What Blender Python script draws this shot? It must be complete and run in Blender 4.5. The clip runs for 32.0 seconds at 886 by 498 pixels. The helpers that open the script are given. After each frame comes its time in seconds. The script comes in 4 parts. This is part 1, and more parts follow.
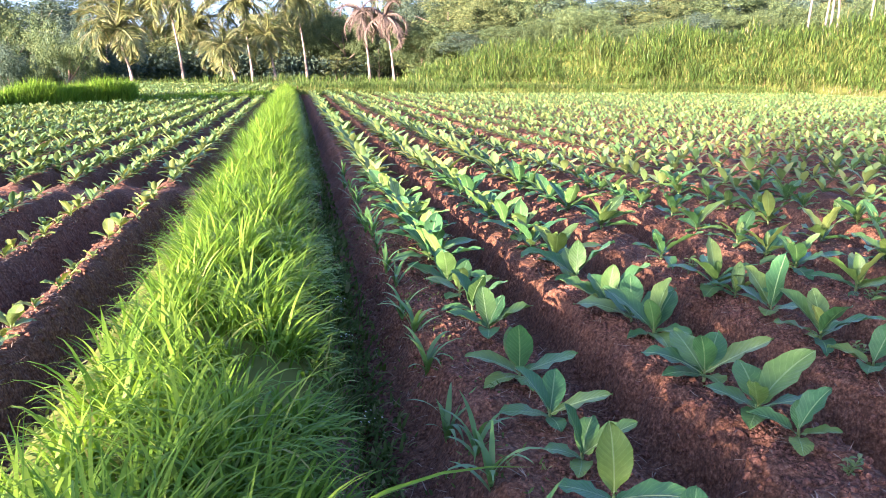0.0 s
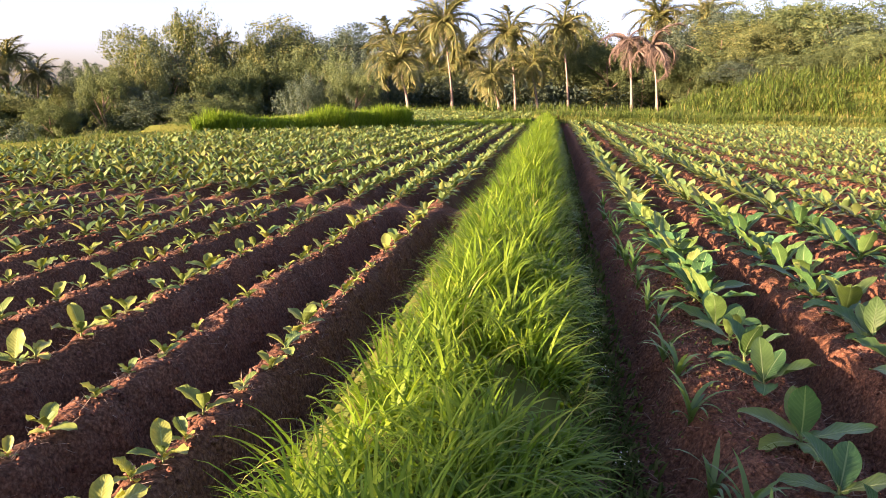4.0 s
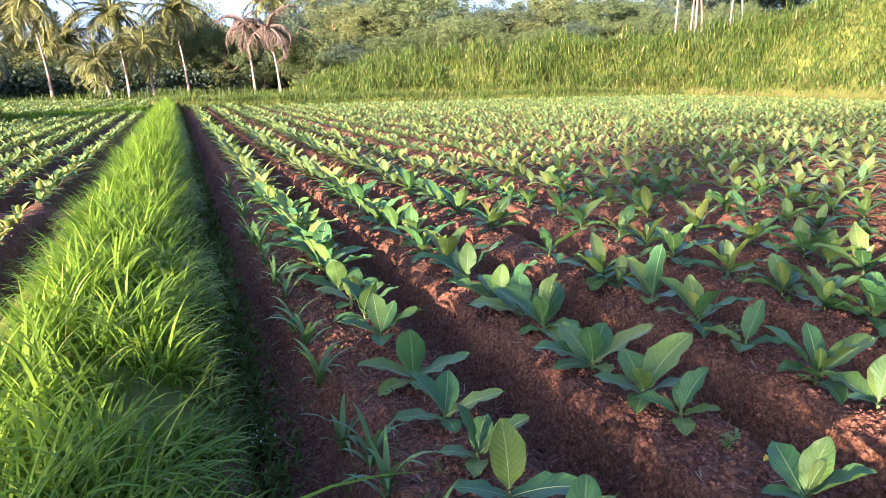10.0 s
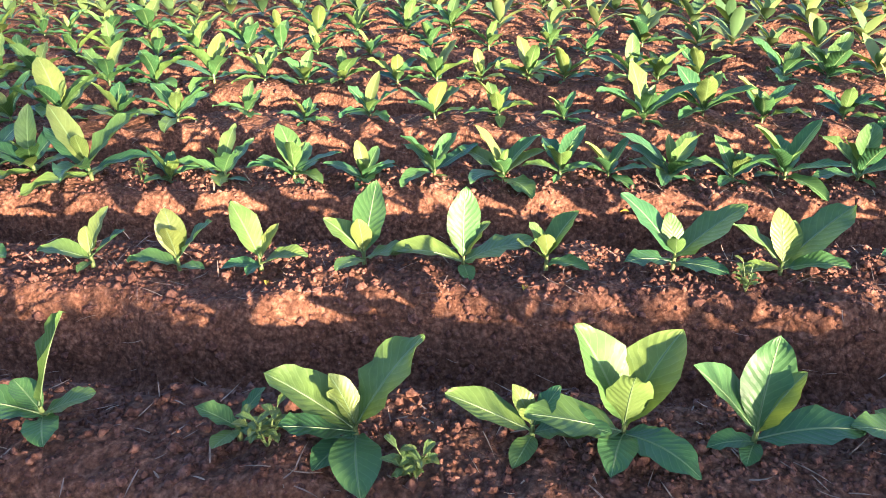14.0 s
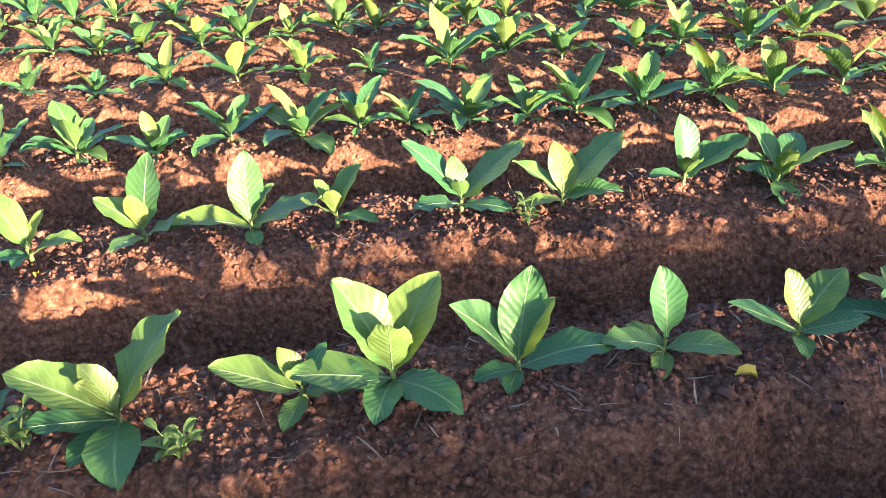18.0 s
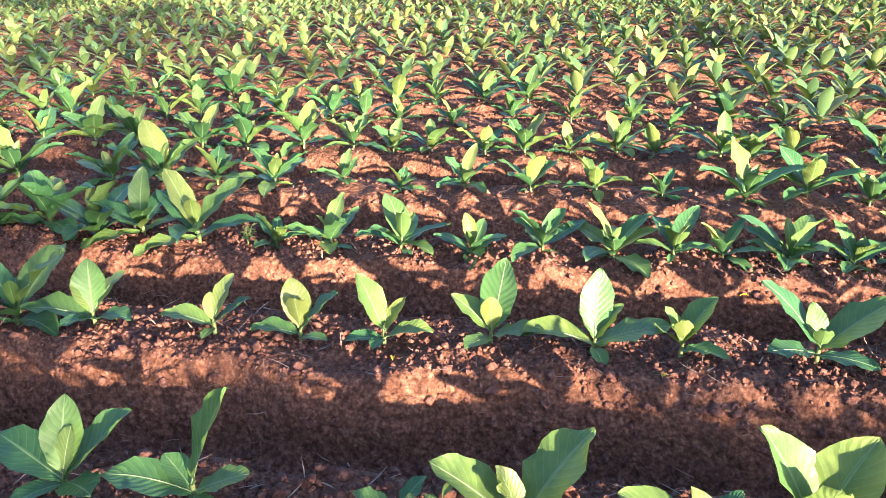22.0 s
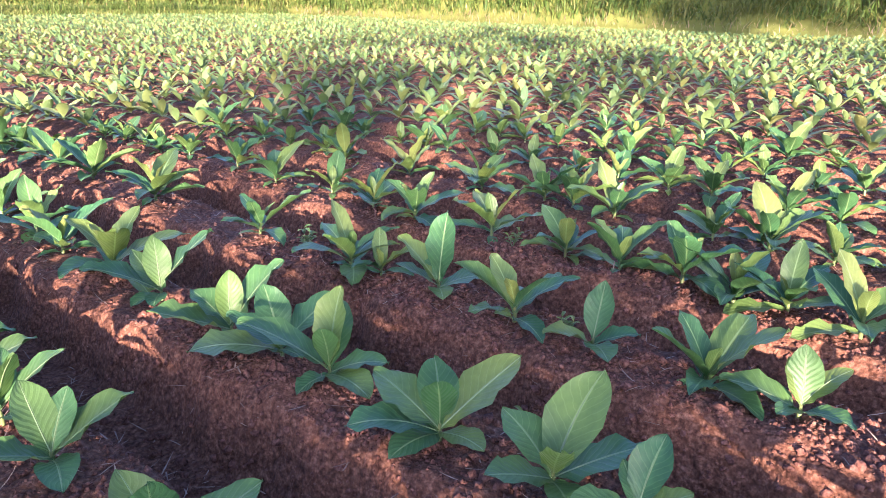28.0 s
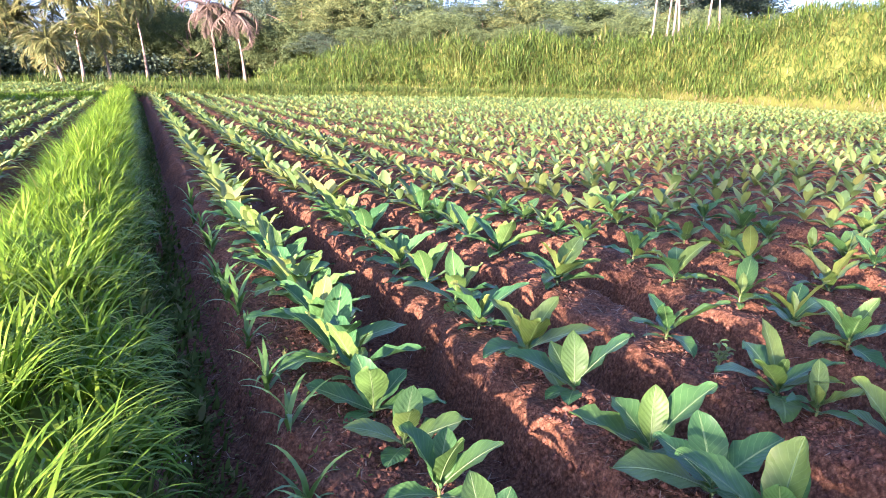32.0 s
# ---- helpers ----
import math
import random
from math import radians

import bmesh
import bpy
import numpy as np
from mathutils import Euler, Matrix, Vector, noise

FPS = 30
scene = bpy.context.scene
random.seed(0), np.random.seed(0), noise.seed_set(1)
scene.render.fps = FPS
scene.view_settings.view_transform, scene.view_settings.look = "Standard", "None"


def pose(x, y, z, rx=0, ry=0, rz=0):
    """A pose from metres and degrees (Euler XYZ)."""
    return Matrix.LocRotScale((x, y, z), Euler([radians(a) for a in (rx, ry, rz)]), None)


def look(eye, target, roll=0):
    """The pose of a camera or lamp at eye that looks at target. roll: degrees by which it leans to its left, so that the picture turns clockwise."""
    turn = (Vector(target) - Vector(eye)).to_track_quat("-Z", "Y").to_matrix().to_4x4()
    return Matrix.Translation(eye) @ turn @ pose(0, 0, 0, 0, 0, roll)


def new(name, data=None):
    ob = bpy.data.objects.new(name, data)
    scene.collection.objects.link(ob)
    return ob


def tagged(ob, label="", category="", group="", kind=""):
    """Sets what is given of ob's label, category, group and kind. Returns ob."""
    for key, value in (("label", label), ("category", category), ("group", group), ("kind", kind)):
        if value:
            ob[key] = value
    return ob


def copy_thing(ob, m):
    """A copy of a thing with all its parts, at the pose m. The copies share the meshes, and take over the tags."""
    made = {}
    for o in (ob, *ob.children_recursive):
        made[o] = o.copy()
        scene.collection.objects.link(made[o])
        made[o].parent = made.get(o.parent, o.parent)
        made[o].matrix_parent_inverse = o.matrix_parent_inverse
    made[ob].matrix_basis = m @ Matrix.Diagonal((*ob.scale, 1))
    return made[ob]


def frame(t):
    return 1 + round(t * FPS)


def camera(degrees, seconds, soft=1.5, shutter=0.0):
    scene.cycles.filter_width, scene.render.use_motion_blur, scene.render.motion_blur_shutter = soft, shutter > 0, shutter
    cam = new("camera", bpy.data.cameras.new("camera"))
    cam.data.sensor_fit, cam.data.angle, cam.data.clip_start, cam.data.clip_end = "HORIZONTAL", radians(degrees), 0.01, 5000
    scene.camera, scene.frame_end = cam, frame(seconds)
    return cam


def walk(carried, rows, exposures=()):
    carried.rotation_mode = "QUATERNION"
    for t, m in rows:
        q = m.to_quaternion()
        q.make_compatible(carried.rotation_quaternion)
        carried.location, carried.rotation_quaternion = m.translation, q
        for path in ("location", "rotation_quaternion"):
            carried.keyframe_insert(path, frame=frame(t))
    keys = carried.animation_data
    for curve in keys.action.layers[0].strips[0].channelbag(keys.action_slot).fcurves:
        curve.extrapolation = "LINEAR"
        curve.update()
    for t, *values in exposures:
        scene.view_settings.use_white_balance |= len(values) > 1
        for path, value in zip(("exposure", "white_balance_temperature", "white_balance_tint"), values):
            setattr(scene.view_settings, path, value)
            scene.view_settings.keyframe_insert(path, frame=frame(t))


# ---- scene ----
cam = camera(62.89, 32.0, soft=0.5)
PATH = [
    (0.0, pose(0.000, -0.000, 1.581, 76.09, -0.52, -11.39)),
    (0.5, pose(-0.044, 0.006, 1.577, 76.41, -0.57, -5.62)),
    (1.0, pose(-0.072, 0.012, 1.579, 77.25, -1.11, -1.57)),
    (1.5, pose(-0.092, 0.023, 1.584, 77.44, -1.48, 1.13)),
    (2.0, pose(-0.102, 0.017, 1.582, 77.66, -1.37, 2.80)),
    (2.5, pose(-0.107, 0.022, 1.587, 77.89, -0.92, 3.50)),
    (4.5, pose(-0.137, 0.010, 1.593, 77.94, -1.29, 10.08)),
    (5.0, pose(-0.151, 0.008, 1.590, 77.73, -1.51, 11.50)),
    (5.5, pose(-0.159, 0.005, 1.582, 77.51, -1.55, 13.71)),
    (6.0, pose(-0.159, -0.004, 1.585, 77.30, -1.64, 14.75)),
    (6.5, pose(-0.162, -0.029, 1.584, 77.22, -1.53, 16.82)),
    (7.0, pose(-0.180, -0.013, 1.583, 76.71, -2.04, 18.39)),
    (7.5, pose(-0.189, -0.017, 1.577, 75.55, -1.71, 19.87)),
    (8.0, pose(-0.184, -0.000, 1.577, 75.82, -1.63, 17.17)),
    (8.5, pose(-0.160, 0.026, 1.568, 76.26, -2.22, 9.92)),
    (9.0, pose(-0.109, 0.026, 1.562, 75.84, -1.84, -1.75)),
    (9.5, pose(-0.051, -0.016, 1.559, 76.43, -1.86, -13.32)),
    (10.0, pose(0.069, 0.021, 1.550, 76.79, 0.75, -19.94)),
    (10.5, pose(0.230, 0.050, 1.541, 76.43, 1.94, -29.37)),
    (11.0, pose(0.351, 0.042, 1.525, 74.31, 3.31, -39.31)),
    (11.5, pose(0.454, 0.045, 1.506, 71.65, 3.63, -51.69)),
    (12.0, pose(0.518, 0.116, 1.478, 72.26, 3.02, -64.95)),
    (12.5, pose(0.544, 0.156, 1.439, 67.71, 2.07, -73.36)),
    (13.0, pose(0.567, 0.144, 1.407, 64.23, 1.79, -79.04)),
    (13.5, pose(0.562, 0.135, 1.393, 62.89, 1.64, -82.35)),
    (14.0, pose(0.559, 0.115, 1.385, 62.65, 1.50, -85.83)),
    (14.5, pose(0.567, 0.072, 1.371, 61.66, 1.37, -89.96)),
    (16.5, pose(0.572, -0.117, 1.367, 60.95, 2.24, -94.65)),
    (17.0, pose(0.573, -0.155, 1.365, 60.48, 2.31, -96.84)),
    (17.5, pose(0.576, -0.193, 1.356, 59.66, 2.42, -97.86)),
    (18.0, pose(0.578, -0.221, 1.353, 58.85, 2.64, -97.33)),
    (18.5, pose(0.579, -0.229, 1.352, 58.62, 3.79, -96.93)),
    (19.0, pose(0.582, -0.204, 1.355, 58.50, 3.71, -93.52)),
    (19.5, pose(0.587, -0.121, 1.364, 59.58, 2.71, -92.60)),
    (20.0, pose(0.587, 0.029, 1.378, 60.37, 2.19, -91.00)),
    (20.5, pose(0.581, 0.170, 1.401, 63.07, 1.34, -88.24)),
    (21.0, pose(0.578, 0.269, 1.417, 64.07, 1.49, -81.93)),
    (21.5, pose(0.596, 0.365, 1.420, 67.50, -0.20, -82.09)),
    (22.0, pose(0.592, 0.491, 1.431, 67.53, 0.68, -82.55)),
    (22.5, pose(0.552, 0.591, 1.423, 66.43, -1.28, -79.28)),
    (23.0, pose(0.533, 0.742, 1.418, 67.00, -1.23, -83.00)),
    (23.5, pose(0.486, 0.888, 1.432, 66.86, 0.96, -83.12)),
    (24.0, pose(0.468, 0.945, 1.457, 67.22, 0.99, -79.43)),
    (24.5, pose(0.479, 1.019, 1.469, 65.60, -0.45, -72.14)),
    (25.0, pose(0.479, 1.194, 1.466, 66.72, -0.11, -67.67)),
    (25.5, pose(0.457, 1.393, 1.458, 68.63, 0.29, -67.65)),
    (26.0, pose(0.425, 1.498, 1.448, 68.64, -1.73, -62.85)),
    (26.5, pose(0.416, 1.589, 1.442, 69.45, -1.84, -57.84)),
    (28.5, pose(0.362, 1.951, 1.481, 71.00, -0.92, -49.70)),
    (29.0, pose(0.339, 2.127, 1.495, 72.00, -1.29, -50.59)),
    (29.5, pose(0.287, 2.231, 1.494, 72.19, -1.36, -45.13)),
    (30.0, pose(0.257, 2.226, 1.512, 73.88, -1.56, -39.64)),
    (30.5, pose(0.228, 2.220, 1.517, 74.55, -2.04, -34.66)),
    (31.0, pose(0.211, 2.233, 1.524, 75.18, -2.15, -30.98)),
    (31.5, pose(0.189, 2.238, 1.532, 76.36, -1.67, -26.11)),
    (32.0, pose(0.171, 2.239, 1.537, 76.49, -1.35, -22.60)),
]
EXPOSURES = [(0.0, 3.35, 5800, 42), (0.8, 3.05, 6700, 44), (1.5, 2.9, 7100, 45), (4.5, 2.65, 7500, 52), (7.5, 2.75, 7300, 55), (8.5, 2.9, 6800, 51), (9.1, 2.96, 6700, 48), (10.0, 2.97, 6000, 42),
             (11.0, 3.1, 6050, 45), (12.0, 3.08, 6100, 45), (13.0, 3.03, 5900, 36), (14.0, 3.1, 6050, 35), (17.0, 3.17, 6100, 31), (19.0, 3.28, 6200, 29), (22.0, 3.14, 5950, 37), (23.0, 3.15, 5950, 38), (26.0, 3.27, 5650, 49), (29.0, 3.3, 5800, 51), (31.0, 3.33, 5900, 50), (32.0, 3.2, 5800, 48)]
walk(cam, PATH, EXPOSURES)

# ---------- world, sun ----------
SUN_EL = radians(8.8)
TRAVEL = Vector((0.78, 0.625, 0.0)).normalized()          # the way the light goes, seen from above
world = bpy.data.worlds.new("sky")
scene.world = world
world.use_nodes = True
wn = world.node_tree.nodes
sky = wn.new("ShaderNodeTexSky")
sky.sky_type = 'NISHITA'
sky.sun_disc = False
sky.sun_elevation = SUN_EL
sky.sun_rotation = math.atan2(-TRAVEL.x, -TRAVEL.y)
sky.air_density = 0.75
sky.dust_density = 2.0
sky.ozone_density = 2.6
wn["Background"].inputs[1].default_value = 0.1
world.node_tree.links.new(sky.outputs[0], wn["Background"].inputs[0])
sun = new("sun", bpy.data.lights.new("sun", 'SUN'))
sun.data.energy = 5.0
sun.data.angle = radians(0.8)
sun.data.color = (1.0, 0.80, 0.54)
sun.matrix_world = look((0, 0, 30), Vector((0, 0, 30)) + TRAVEL * math.cos(SUN_EL) - Vector((0, 0, math.sin(SUN_EL))))


# ---------- materials ----------
def mat(name):
    m = bpy.data.materials.new(name)
    m.use_nodes = True
    t = m.node_tree
    return m, t.nodes, t.links, t.nodes["Principled BSDF"]


def ramp(nodes, links, src, stops):
    r = nodes.new("ShaderNodeValToRGB")
    el = r.color_ramp.elements
    while len(el) < len(stops):
        el.new(0.5)
    for e, (p, c) in zip(el, stops):
        e.position, e.color = p, (*c, 1)
    links.new(src, r.inputs[0])
    return r.outputs[0]


def noise_node(nodes, links, scale, detail=5, rough=0.6, coord="Object"):
    n = nodes.new("ShaderNodeTexNoise")
    n.inputs["Scale"].default_value, n.inputs["Detail"].default_value, n.inputs["Roughness"].default_value = scale, detail, rough
    tc = nodes.new("ShaderNodeTexCoord")
    links.new(tc.outputs[coord], n.inputs["Vector"])
    return n


def mixc(nodes, links, fac, a, b, mode='MIX'):
    m = nodes.new("ShaderNodeMix")
    m.data_type, m.blend_type = 'RGBA', mode
    for sock, v in ((m.inputs[0], fac), (m.inputs[6], a), (m.inputs[7], b)):
        if isinstance(v, (int, float)):
            sock.default_value = v
        elif isinstance(v, tuple):
            sock.default_value = (*v, 1)
        else:
            links.new(v, sock)
    return m.outputs[2]


def soil_material(name, dark, mid, light, relief=0.022, lumps=0.0):
    """Crumbly soil: rounded crumbs of two sizes, shade painted in their gaps, over broad damp and dry patches."""
    m, n, l, b = mat(name)
    big = noise_node(n, l, 1.3, 4)
    fine = noise_node(n, l, 48, 5, 0.65)
    c1 = ramp(n, l, fine.outputs[0], [(0.3, dark), (0.5, mid), (0.74, light)])
    tc = n.new("ShaderNodeTexCoord")
    warp = noise_node(n, l, 9, 3, 0.6)
    wv = mixc(n, l, 0.06, tc.outputs["Object"], warp.outputs["Color"], 'ADD')
    crumbs = []
    for scale in (27, 70):
        v = n.new("ShaderNodeTexVoronoi")
        v.inputs["Scale"].default_value = scale
        l.new(wv, v.inputs["Vector"])
        crumbs.append(v)
    # shade between the crumbs, darkened into the base colour
    for v, gap_shade in ((crumbs[0], (0.80, 0.79, 0.78)), (crumbs[1], (0.74, 0.73, 0.72))):
        c1 = mixc(n, l, 1.0, c1, ramp(n, l, v.outputs["Distance"], [(0.25, (1.12, 1.11, 1.1)), (0.5, (0.98, 0.98, 0.98)), (0.8, gap_shade)]), 'MULTIPLY')
    tone = ramp(n, l, crumbs[0].outputs["Color"], [(0.0, (0.94, 0.94, 0.93)), (1.0, (1.07, 1.06, 1.06))])
    c1 = mixc(n, l, 1.0, c1, tone, 'MULTIPLY')
    c2 = ramp(n, l, big.outputs[0], [(0.3, (0.76, 0.74, 0.73)), (0.7, (1.2, 1.16, 1.12))])
    l.new(mixc(n, l, 1.0, c1, c2, 'MULTIPLY'), b.inputs["Base Color"])
    b.inputs["Roughness"].default_value = 0.95
    b.inputs["Specular IOR Level"].default_value = 0.15
    tall = n.new("ShaderNodeMath")
    tall.operation = 'MULTIPLY_ADD'
    l.new(crumbs[0].outputs["Distance"], tall.inputs[0])
    tall.inputs[1].default_value = -1.0
    l.new(warp.outputs[0], tall.inputs[2])
    both = n.new("ShaderNodeMath")
    both.operation = 'MULTIPLY_ADD'
    l.new(crumbs[1].outputs["Distance"], both.inputs[0])
    both.inputs[1].default_value = -0.4
    l.new(tall.outputs[0], both.inputs[2])
    bu = n.new("ShaderNodeBump")
    bu.inputs["Strength"].default_value, bu.inputs["Distance"].default_value = 0.85, relief
    l.new(both.outputs[0], bu.inputs["Height"])
    # hoe marks and lumps a hand wide
    lump = noise_node(n, l, 6.5, 2, 0.5)
    bl = n.new("ShaderNodeBump")
    bl.inputs["Strength"].default_value, bl.inputs["Distance"].default_value = 0.8, lumps
    l.new(lump.outputs[0], bl.inputs["Height"])
    l.new(bl.outputs[0], bu.inputs["Normal"])
    l.new(bu.outputs[0], b.inputs["Normal"])
    return m


def leafy(name, stops, trans=0.35, rough=0.5, island=True, tcol=(1.2, 1.15, 0.5), veins=False, spec=0.5, patch=None):
    """A leaf surface: colour by piece, some light passing through."""
    m, n, l, b = mat(name)
    if island:
        rnd = n.new("ShaderNodeNewGeometry").outputs["Random Per Island"]
    else:
        rnd = n.new("ShaderNodeObjectInfo").outputs["Random"]
    col = ramp(n, l, rnd, stops)
    nz = noise_node(n, l, 16 if veins else 1.2, 4)
    col = mixc(n, l, 1.0, col, ramp(n, l, nz.outputs[0], [(0.3, (0.8, 0.82, 0.8)), (0.7, (1.2, 1.15, 1.1))]), 'MULTIPLY')
    if patch:
        # clumps some metres wide: darker growth and straw-coloured withered places
        pn = noise_node(n, l, 0.55, 4, 0.65)
        col = mixc(n, l, 1.0, col, ramp(n, l, pn.outputs[0], [(0.32, (0.55, 0.62, 0.6)), (0.5, (1.0, 1.0, 1.0)), (0.7, (1.25, 1.2, 1.1))]), 'MULTIPLY')
        dn = noise_node(n, l, 0.23, 5, 0.7)
        col = mixc(n, l, ramp(n, l, dn.outputs[0], [(0.57, (0, 0, 0)), (0.72, (0.75, 0.75, 0.75))]), col, patch)
    if veins:
        uv = n.new("ShaderNodeUVMap")
        sep = n.new("ShaderNodeSeparateXYZ")
        l.new(uv.outputs[0], sep.inputs[0])
        ab = n.new("ShaderNodeMath")
        ab.operation = 'ABSOLUTE'
        l.new(sep.outputs[0], ab.inputs[0])
        rib = ramp(n, l, ab.outputs[0], [(0.02, (0.7, 0.7, 0.7)), (0.08, (0, 0, 0))])
        # side veins sweep forward from the midrib
        sv = n.new("ShaderNodeMath")
        sv.operation = 'MULTIPLY_ADD'
        l.new(ab.outputs[0], sv.inputs[0])
        sv.inputs[1].default_value = -0.25
        l.new(sep.outputs[1], sv.inputs[2])
        sc = n.new("ShaderNodeMath")
        sc.operation = 'MULTIPLY'
        jog = n.new("ShaderNodeMath")
        jog.operation = 'MULTIPLY_ADD'
        l.new(nz.outputs[0], jog.inputs[0])
        jog.inputs[1].default_value = 0.098
        l.new(sv.outputs[0], jog.inputs[2])
        l.new(jog.outputs[0], sc.inputs[0])
        sc.inputs[1].default_value = 10.0
        fr = n.new("ShaderNodeMath")
        fr.operation = 'PINGPONG'
        l.new(sc.outputs[0], fr.inputs[0])
        fr.inputs[1].default_value = 0.5
        side = ramp(n, l, fr.outputs[0], [(0.0, (0.2, 0.2, 0.2)), (0.09, (0, 0, 0))])
        both = mixc(n, l, 1.0, rib, side, 'LIGHTEN')
        col = mixc(n, l, both, col, (0.20, 0.33, 0.12))
        bu = n.new("ShaderNodeBump")
        bu.inputs["Strength"].default_value, bu.inputs["Distance"].default_value = 0.4, 0.005
        inv = n.new("ShaderNodeMath")
        inv.operation = 'ADD'
        l.new(fr.outputs[0], inv.inputs[0])
        l.new(nz.outputs[0], inv.inputs[1])
        l.new(inv.outputs[0], bu.inputs["Height"])
        l.new(bu.outputs[0], b.inputs["Normal"])
    l.new(col, b.inputs["Base Color"])
    b.inputs["Roughness"].default_value = rough
    b.inputs["Specular IOR Level"].default_value = spec
    tr = n.new("ShaderNodeBsdfTranslucent")
    l.new(mixc(n, l, 1.0, col, tcol, 'MULTIPLY'), tr.inputs[0])
    ms = n.new("ShaderNodeMixShader")
    ms.inputs[0].default_value = trans
    l.new(b.outputs[0], ms.inputs[1])
    l.new(tr.outputs[0], ms.inputs[2])
    l.new(ms.outputs[0], n["Material Output"].inputs[0])
    return m


def bark(name, a, b2, scale=14):
    m, n, l, b = mat(name)
    nz = noise_node(n, l, scale, 5)
    l.new(ramp(n, l, nz.outputs[0], [(0.3, a), (0.7, b2)]), b.inputs["Base Color"])
    b.inputs["Roughness"].default_value = 0.9
    bu = n.new("ShaderNodeBump")
    bu.inputs["Strength"].default_value, bu.inputs["Distance"].default_value = 0.6, 0.03
    l.new(nz.outputs[0], bu.inputs["Height"])
    l.new(bu.outputs[0], b.inputs["Normal"])
    return m


M_SOIL = soil_material("red_brown_soil", (0.052, 0.0235, 0.012), (0.128, 0.063, 0.033), (0.245, 0.142, 0.084), 0.011, 0.07)
M_CLOD = soil_material("soil_clods", (0.055, 0.026, 0.017), (0.14, 0.07, 0.044), (0.23, 0.135, 0.092), 0.008)
M_TURF = leafy("low_turf", [(0.0, (0.10, 0.125, 0.03)), (1.0, (0.10, 0.125, 0.03))], 0.0, 1.0, spec=0.0)
M_LEAF = leafy("tobacco_leaf", [(0.0, (0.030, 0.112, 0.038)), (0.5, (0.048, 0.138, 0.037)), (0.85, (0.082, 0.16, 0.034)), (1.0, (0.115, 0.185, 0.035))], 0.16, 0.45, False, (1.3, 1.2, 0.42), True, 0.26)
M_LEAF_INNER = leafy("inner_tobacco_leaf", [(0.0, (0.07, 0.155, 0.04)), (0.5, (0.105, 0.18, 0.042)), (1.0, (0.15, 0.205, 0.048))], 0.22, 0.42, False, (1.35, 1.2, 0.4), True, 0.3)
# paler and yellower than M_LEAF: haze and sunlit look mixed into the colour
M_LEAF_HAZED = leafy("tobacco_leaf_hazed", [(0.0, (0.06, 0.14, 0.05)), (0.5, (0.10, 0.175, 0.054)), (0.85, (0.15, 0.215, 0.062)), (1.0, (0.21, 0.24, 0.07))], 0.23, 0.5, True, (1.4, 1.2, 0.4), spec=0.3)
M_LEAF_YOUNG = leafy("young_tobacco_leaf", [(0.0, (0.085, 0.17, 0.048)), (0.5, (0.145, 0.22, 0.05)), (0.9, (0.19, 0.25, 0.056)), (1.0, (0.22, 0.26, 0.06))], 0.22, 0.42, False, (1.4, 1.2, 0.35), True, 0.28)
M_RIB = leafy("leaf_midrib", [(0.0, (0.12, 0.21, 0.085)), (1.0, (0.17, 0.26, 0.11))], 0.1, 0.5, False, spec=0.3)
M_STEM = leafy("tobacco_stem", [(0.0, (0.11, 0.17, 0.05)), (1.0, (0.15, 0.20, 0.06))], 0.1, 0.5, False)
M_GRASS = leafy("green_grass_blades", [(0.0, (0.065, 0.155, 0.014)), (0.5, (0.115, 0.235, 0.02)), (0.97, (0.18, 0.30, 0.034)), (1.0, (0.30, 0.32, 0.10))], 0.4, 0.5, tcol=(1.1, 1.1, 0.4), spec=0.14)
M_BANK = leafy("tall_bank_grass", [(0.0, (0.030, 0.068, 0.014)), (0.55, (0.054, 0.103, 0.019)), (0.9, (0.088, 0.138, 0.027)), (1.0, (0.20, 0.195, 0.075))], 0.25, 0.5, spec=0.18, patch=(0.105, 0.12, 0.037))
M_DRY = leafy("dry_grass", [(0.0, (0.15, 0.115, 0.06)), (0.4, (0.22, 0.175, 0.10)), (0.6, (0.12, 0.14, 0.045)), (1.0, (0.075, 0.115, 0.03))], 0.25, 0.7)
M_WEED = leafy("small_weed_leaves", [(0.0, (0.045, 0.085, 0.02)), (0.8, (0.10, 0.15, 0.035)), (1.0, (0.20, 0.20, 0.09))], 0.3, 0.8, spec=0.08)
M_CORN = leafy("seedling_blades", [(0.0, (0.06, 0.16, 0.04)), (1.0, (0.10, 0.22, 0.05))], 0.35, 0.45, False)
# the first is tinted blue-grey, distance haze put into the leaf colour
M_TREE = [leafy("tree_leaves_hazed", [(0.0, (0.03, 0.065, 0.055)), (0.6, (0.058, 0.10, 0.07)), (1.0, (0.095, 0.135, 0.075))], 0.25, 0.7, spec=0.15),
          leafy("tree_leaves_olive", [(0.0, (0.042, 0.082, 0.04)), (0.6, (0.08, 0.13, 0.052)), (1.0, (0.13, 0.172, 0.06))], 0.25, 0.7, spec=0.15),
          leafy("tree_leaves_yellowish", [(0.0, (0.048, 0.085, 0.038)), (0.6, (0.095, 0.135, 0.05)), (1.0, (0.155, 0.178, 0.06))], 0.25, 0.7, spec=0.15)]
M_PALM = leafy("palm_leaflets", [(0.0, (0.06, 0.09, 0.03)), (0.6, (0.125, 0.15, 0.045)), (1.0, (0.25, 0.22, 0.08))], 0.2, 0.45)
M_PALM_DRY = leafy("withered_palm_leaflets", [(0.0, (0.07, 0.055, 0.042)), (1.0, (0.15, 0.12, 0.088))], 0.15, 0.8)
M_TRUNK = bark("palm_trunk_bark", (0.12, 0.095, 0.075), (0.25, 0.205, 0.16))
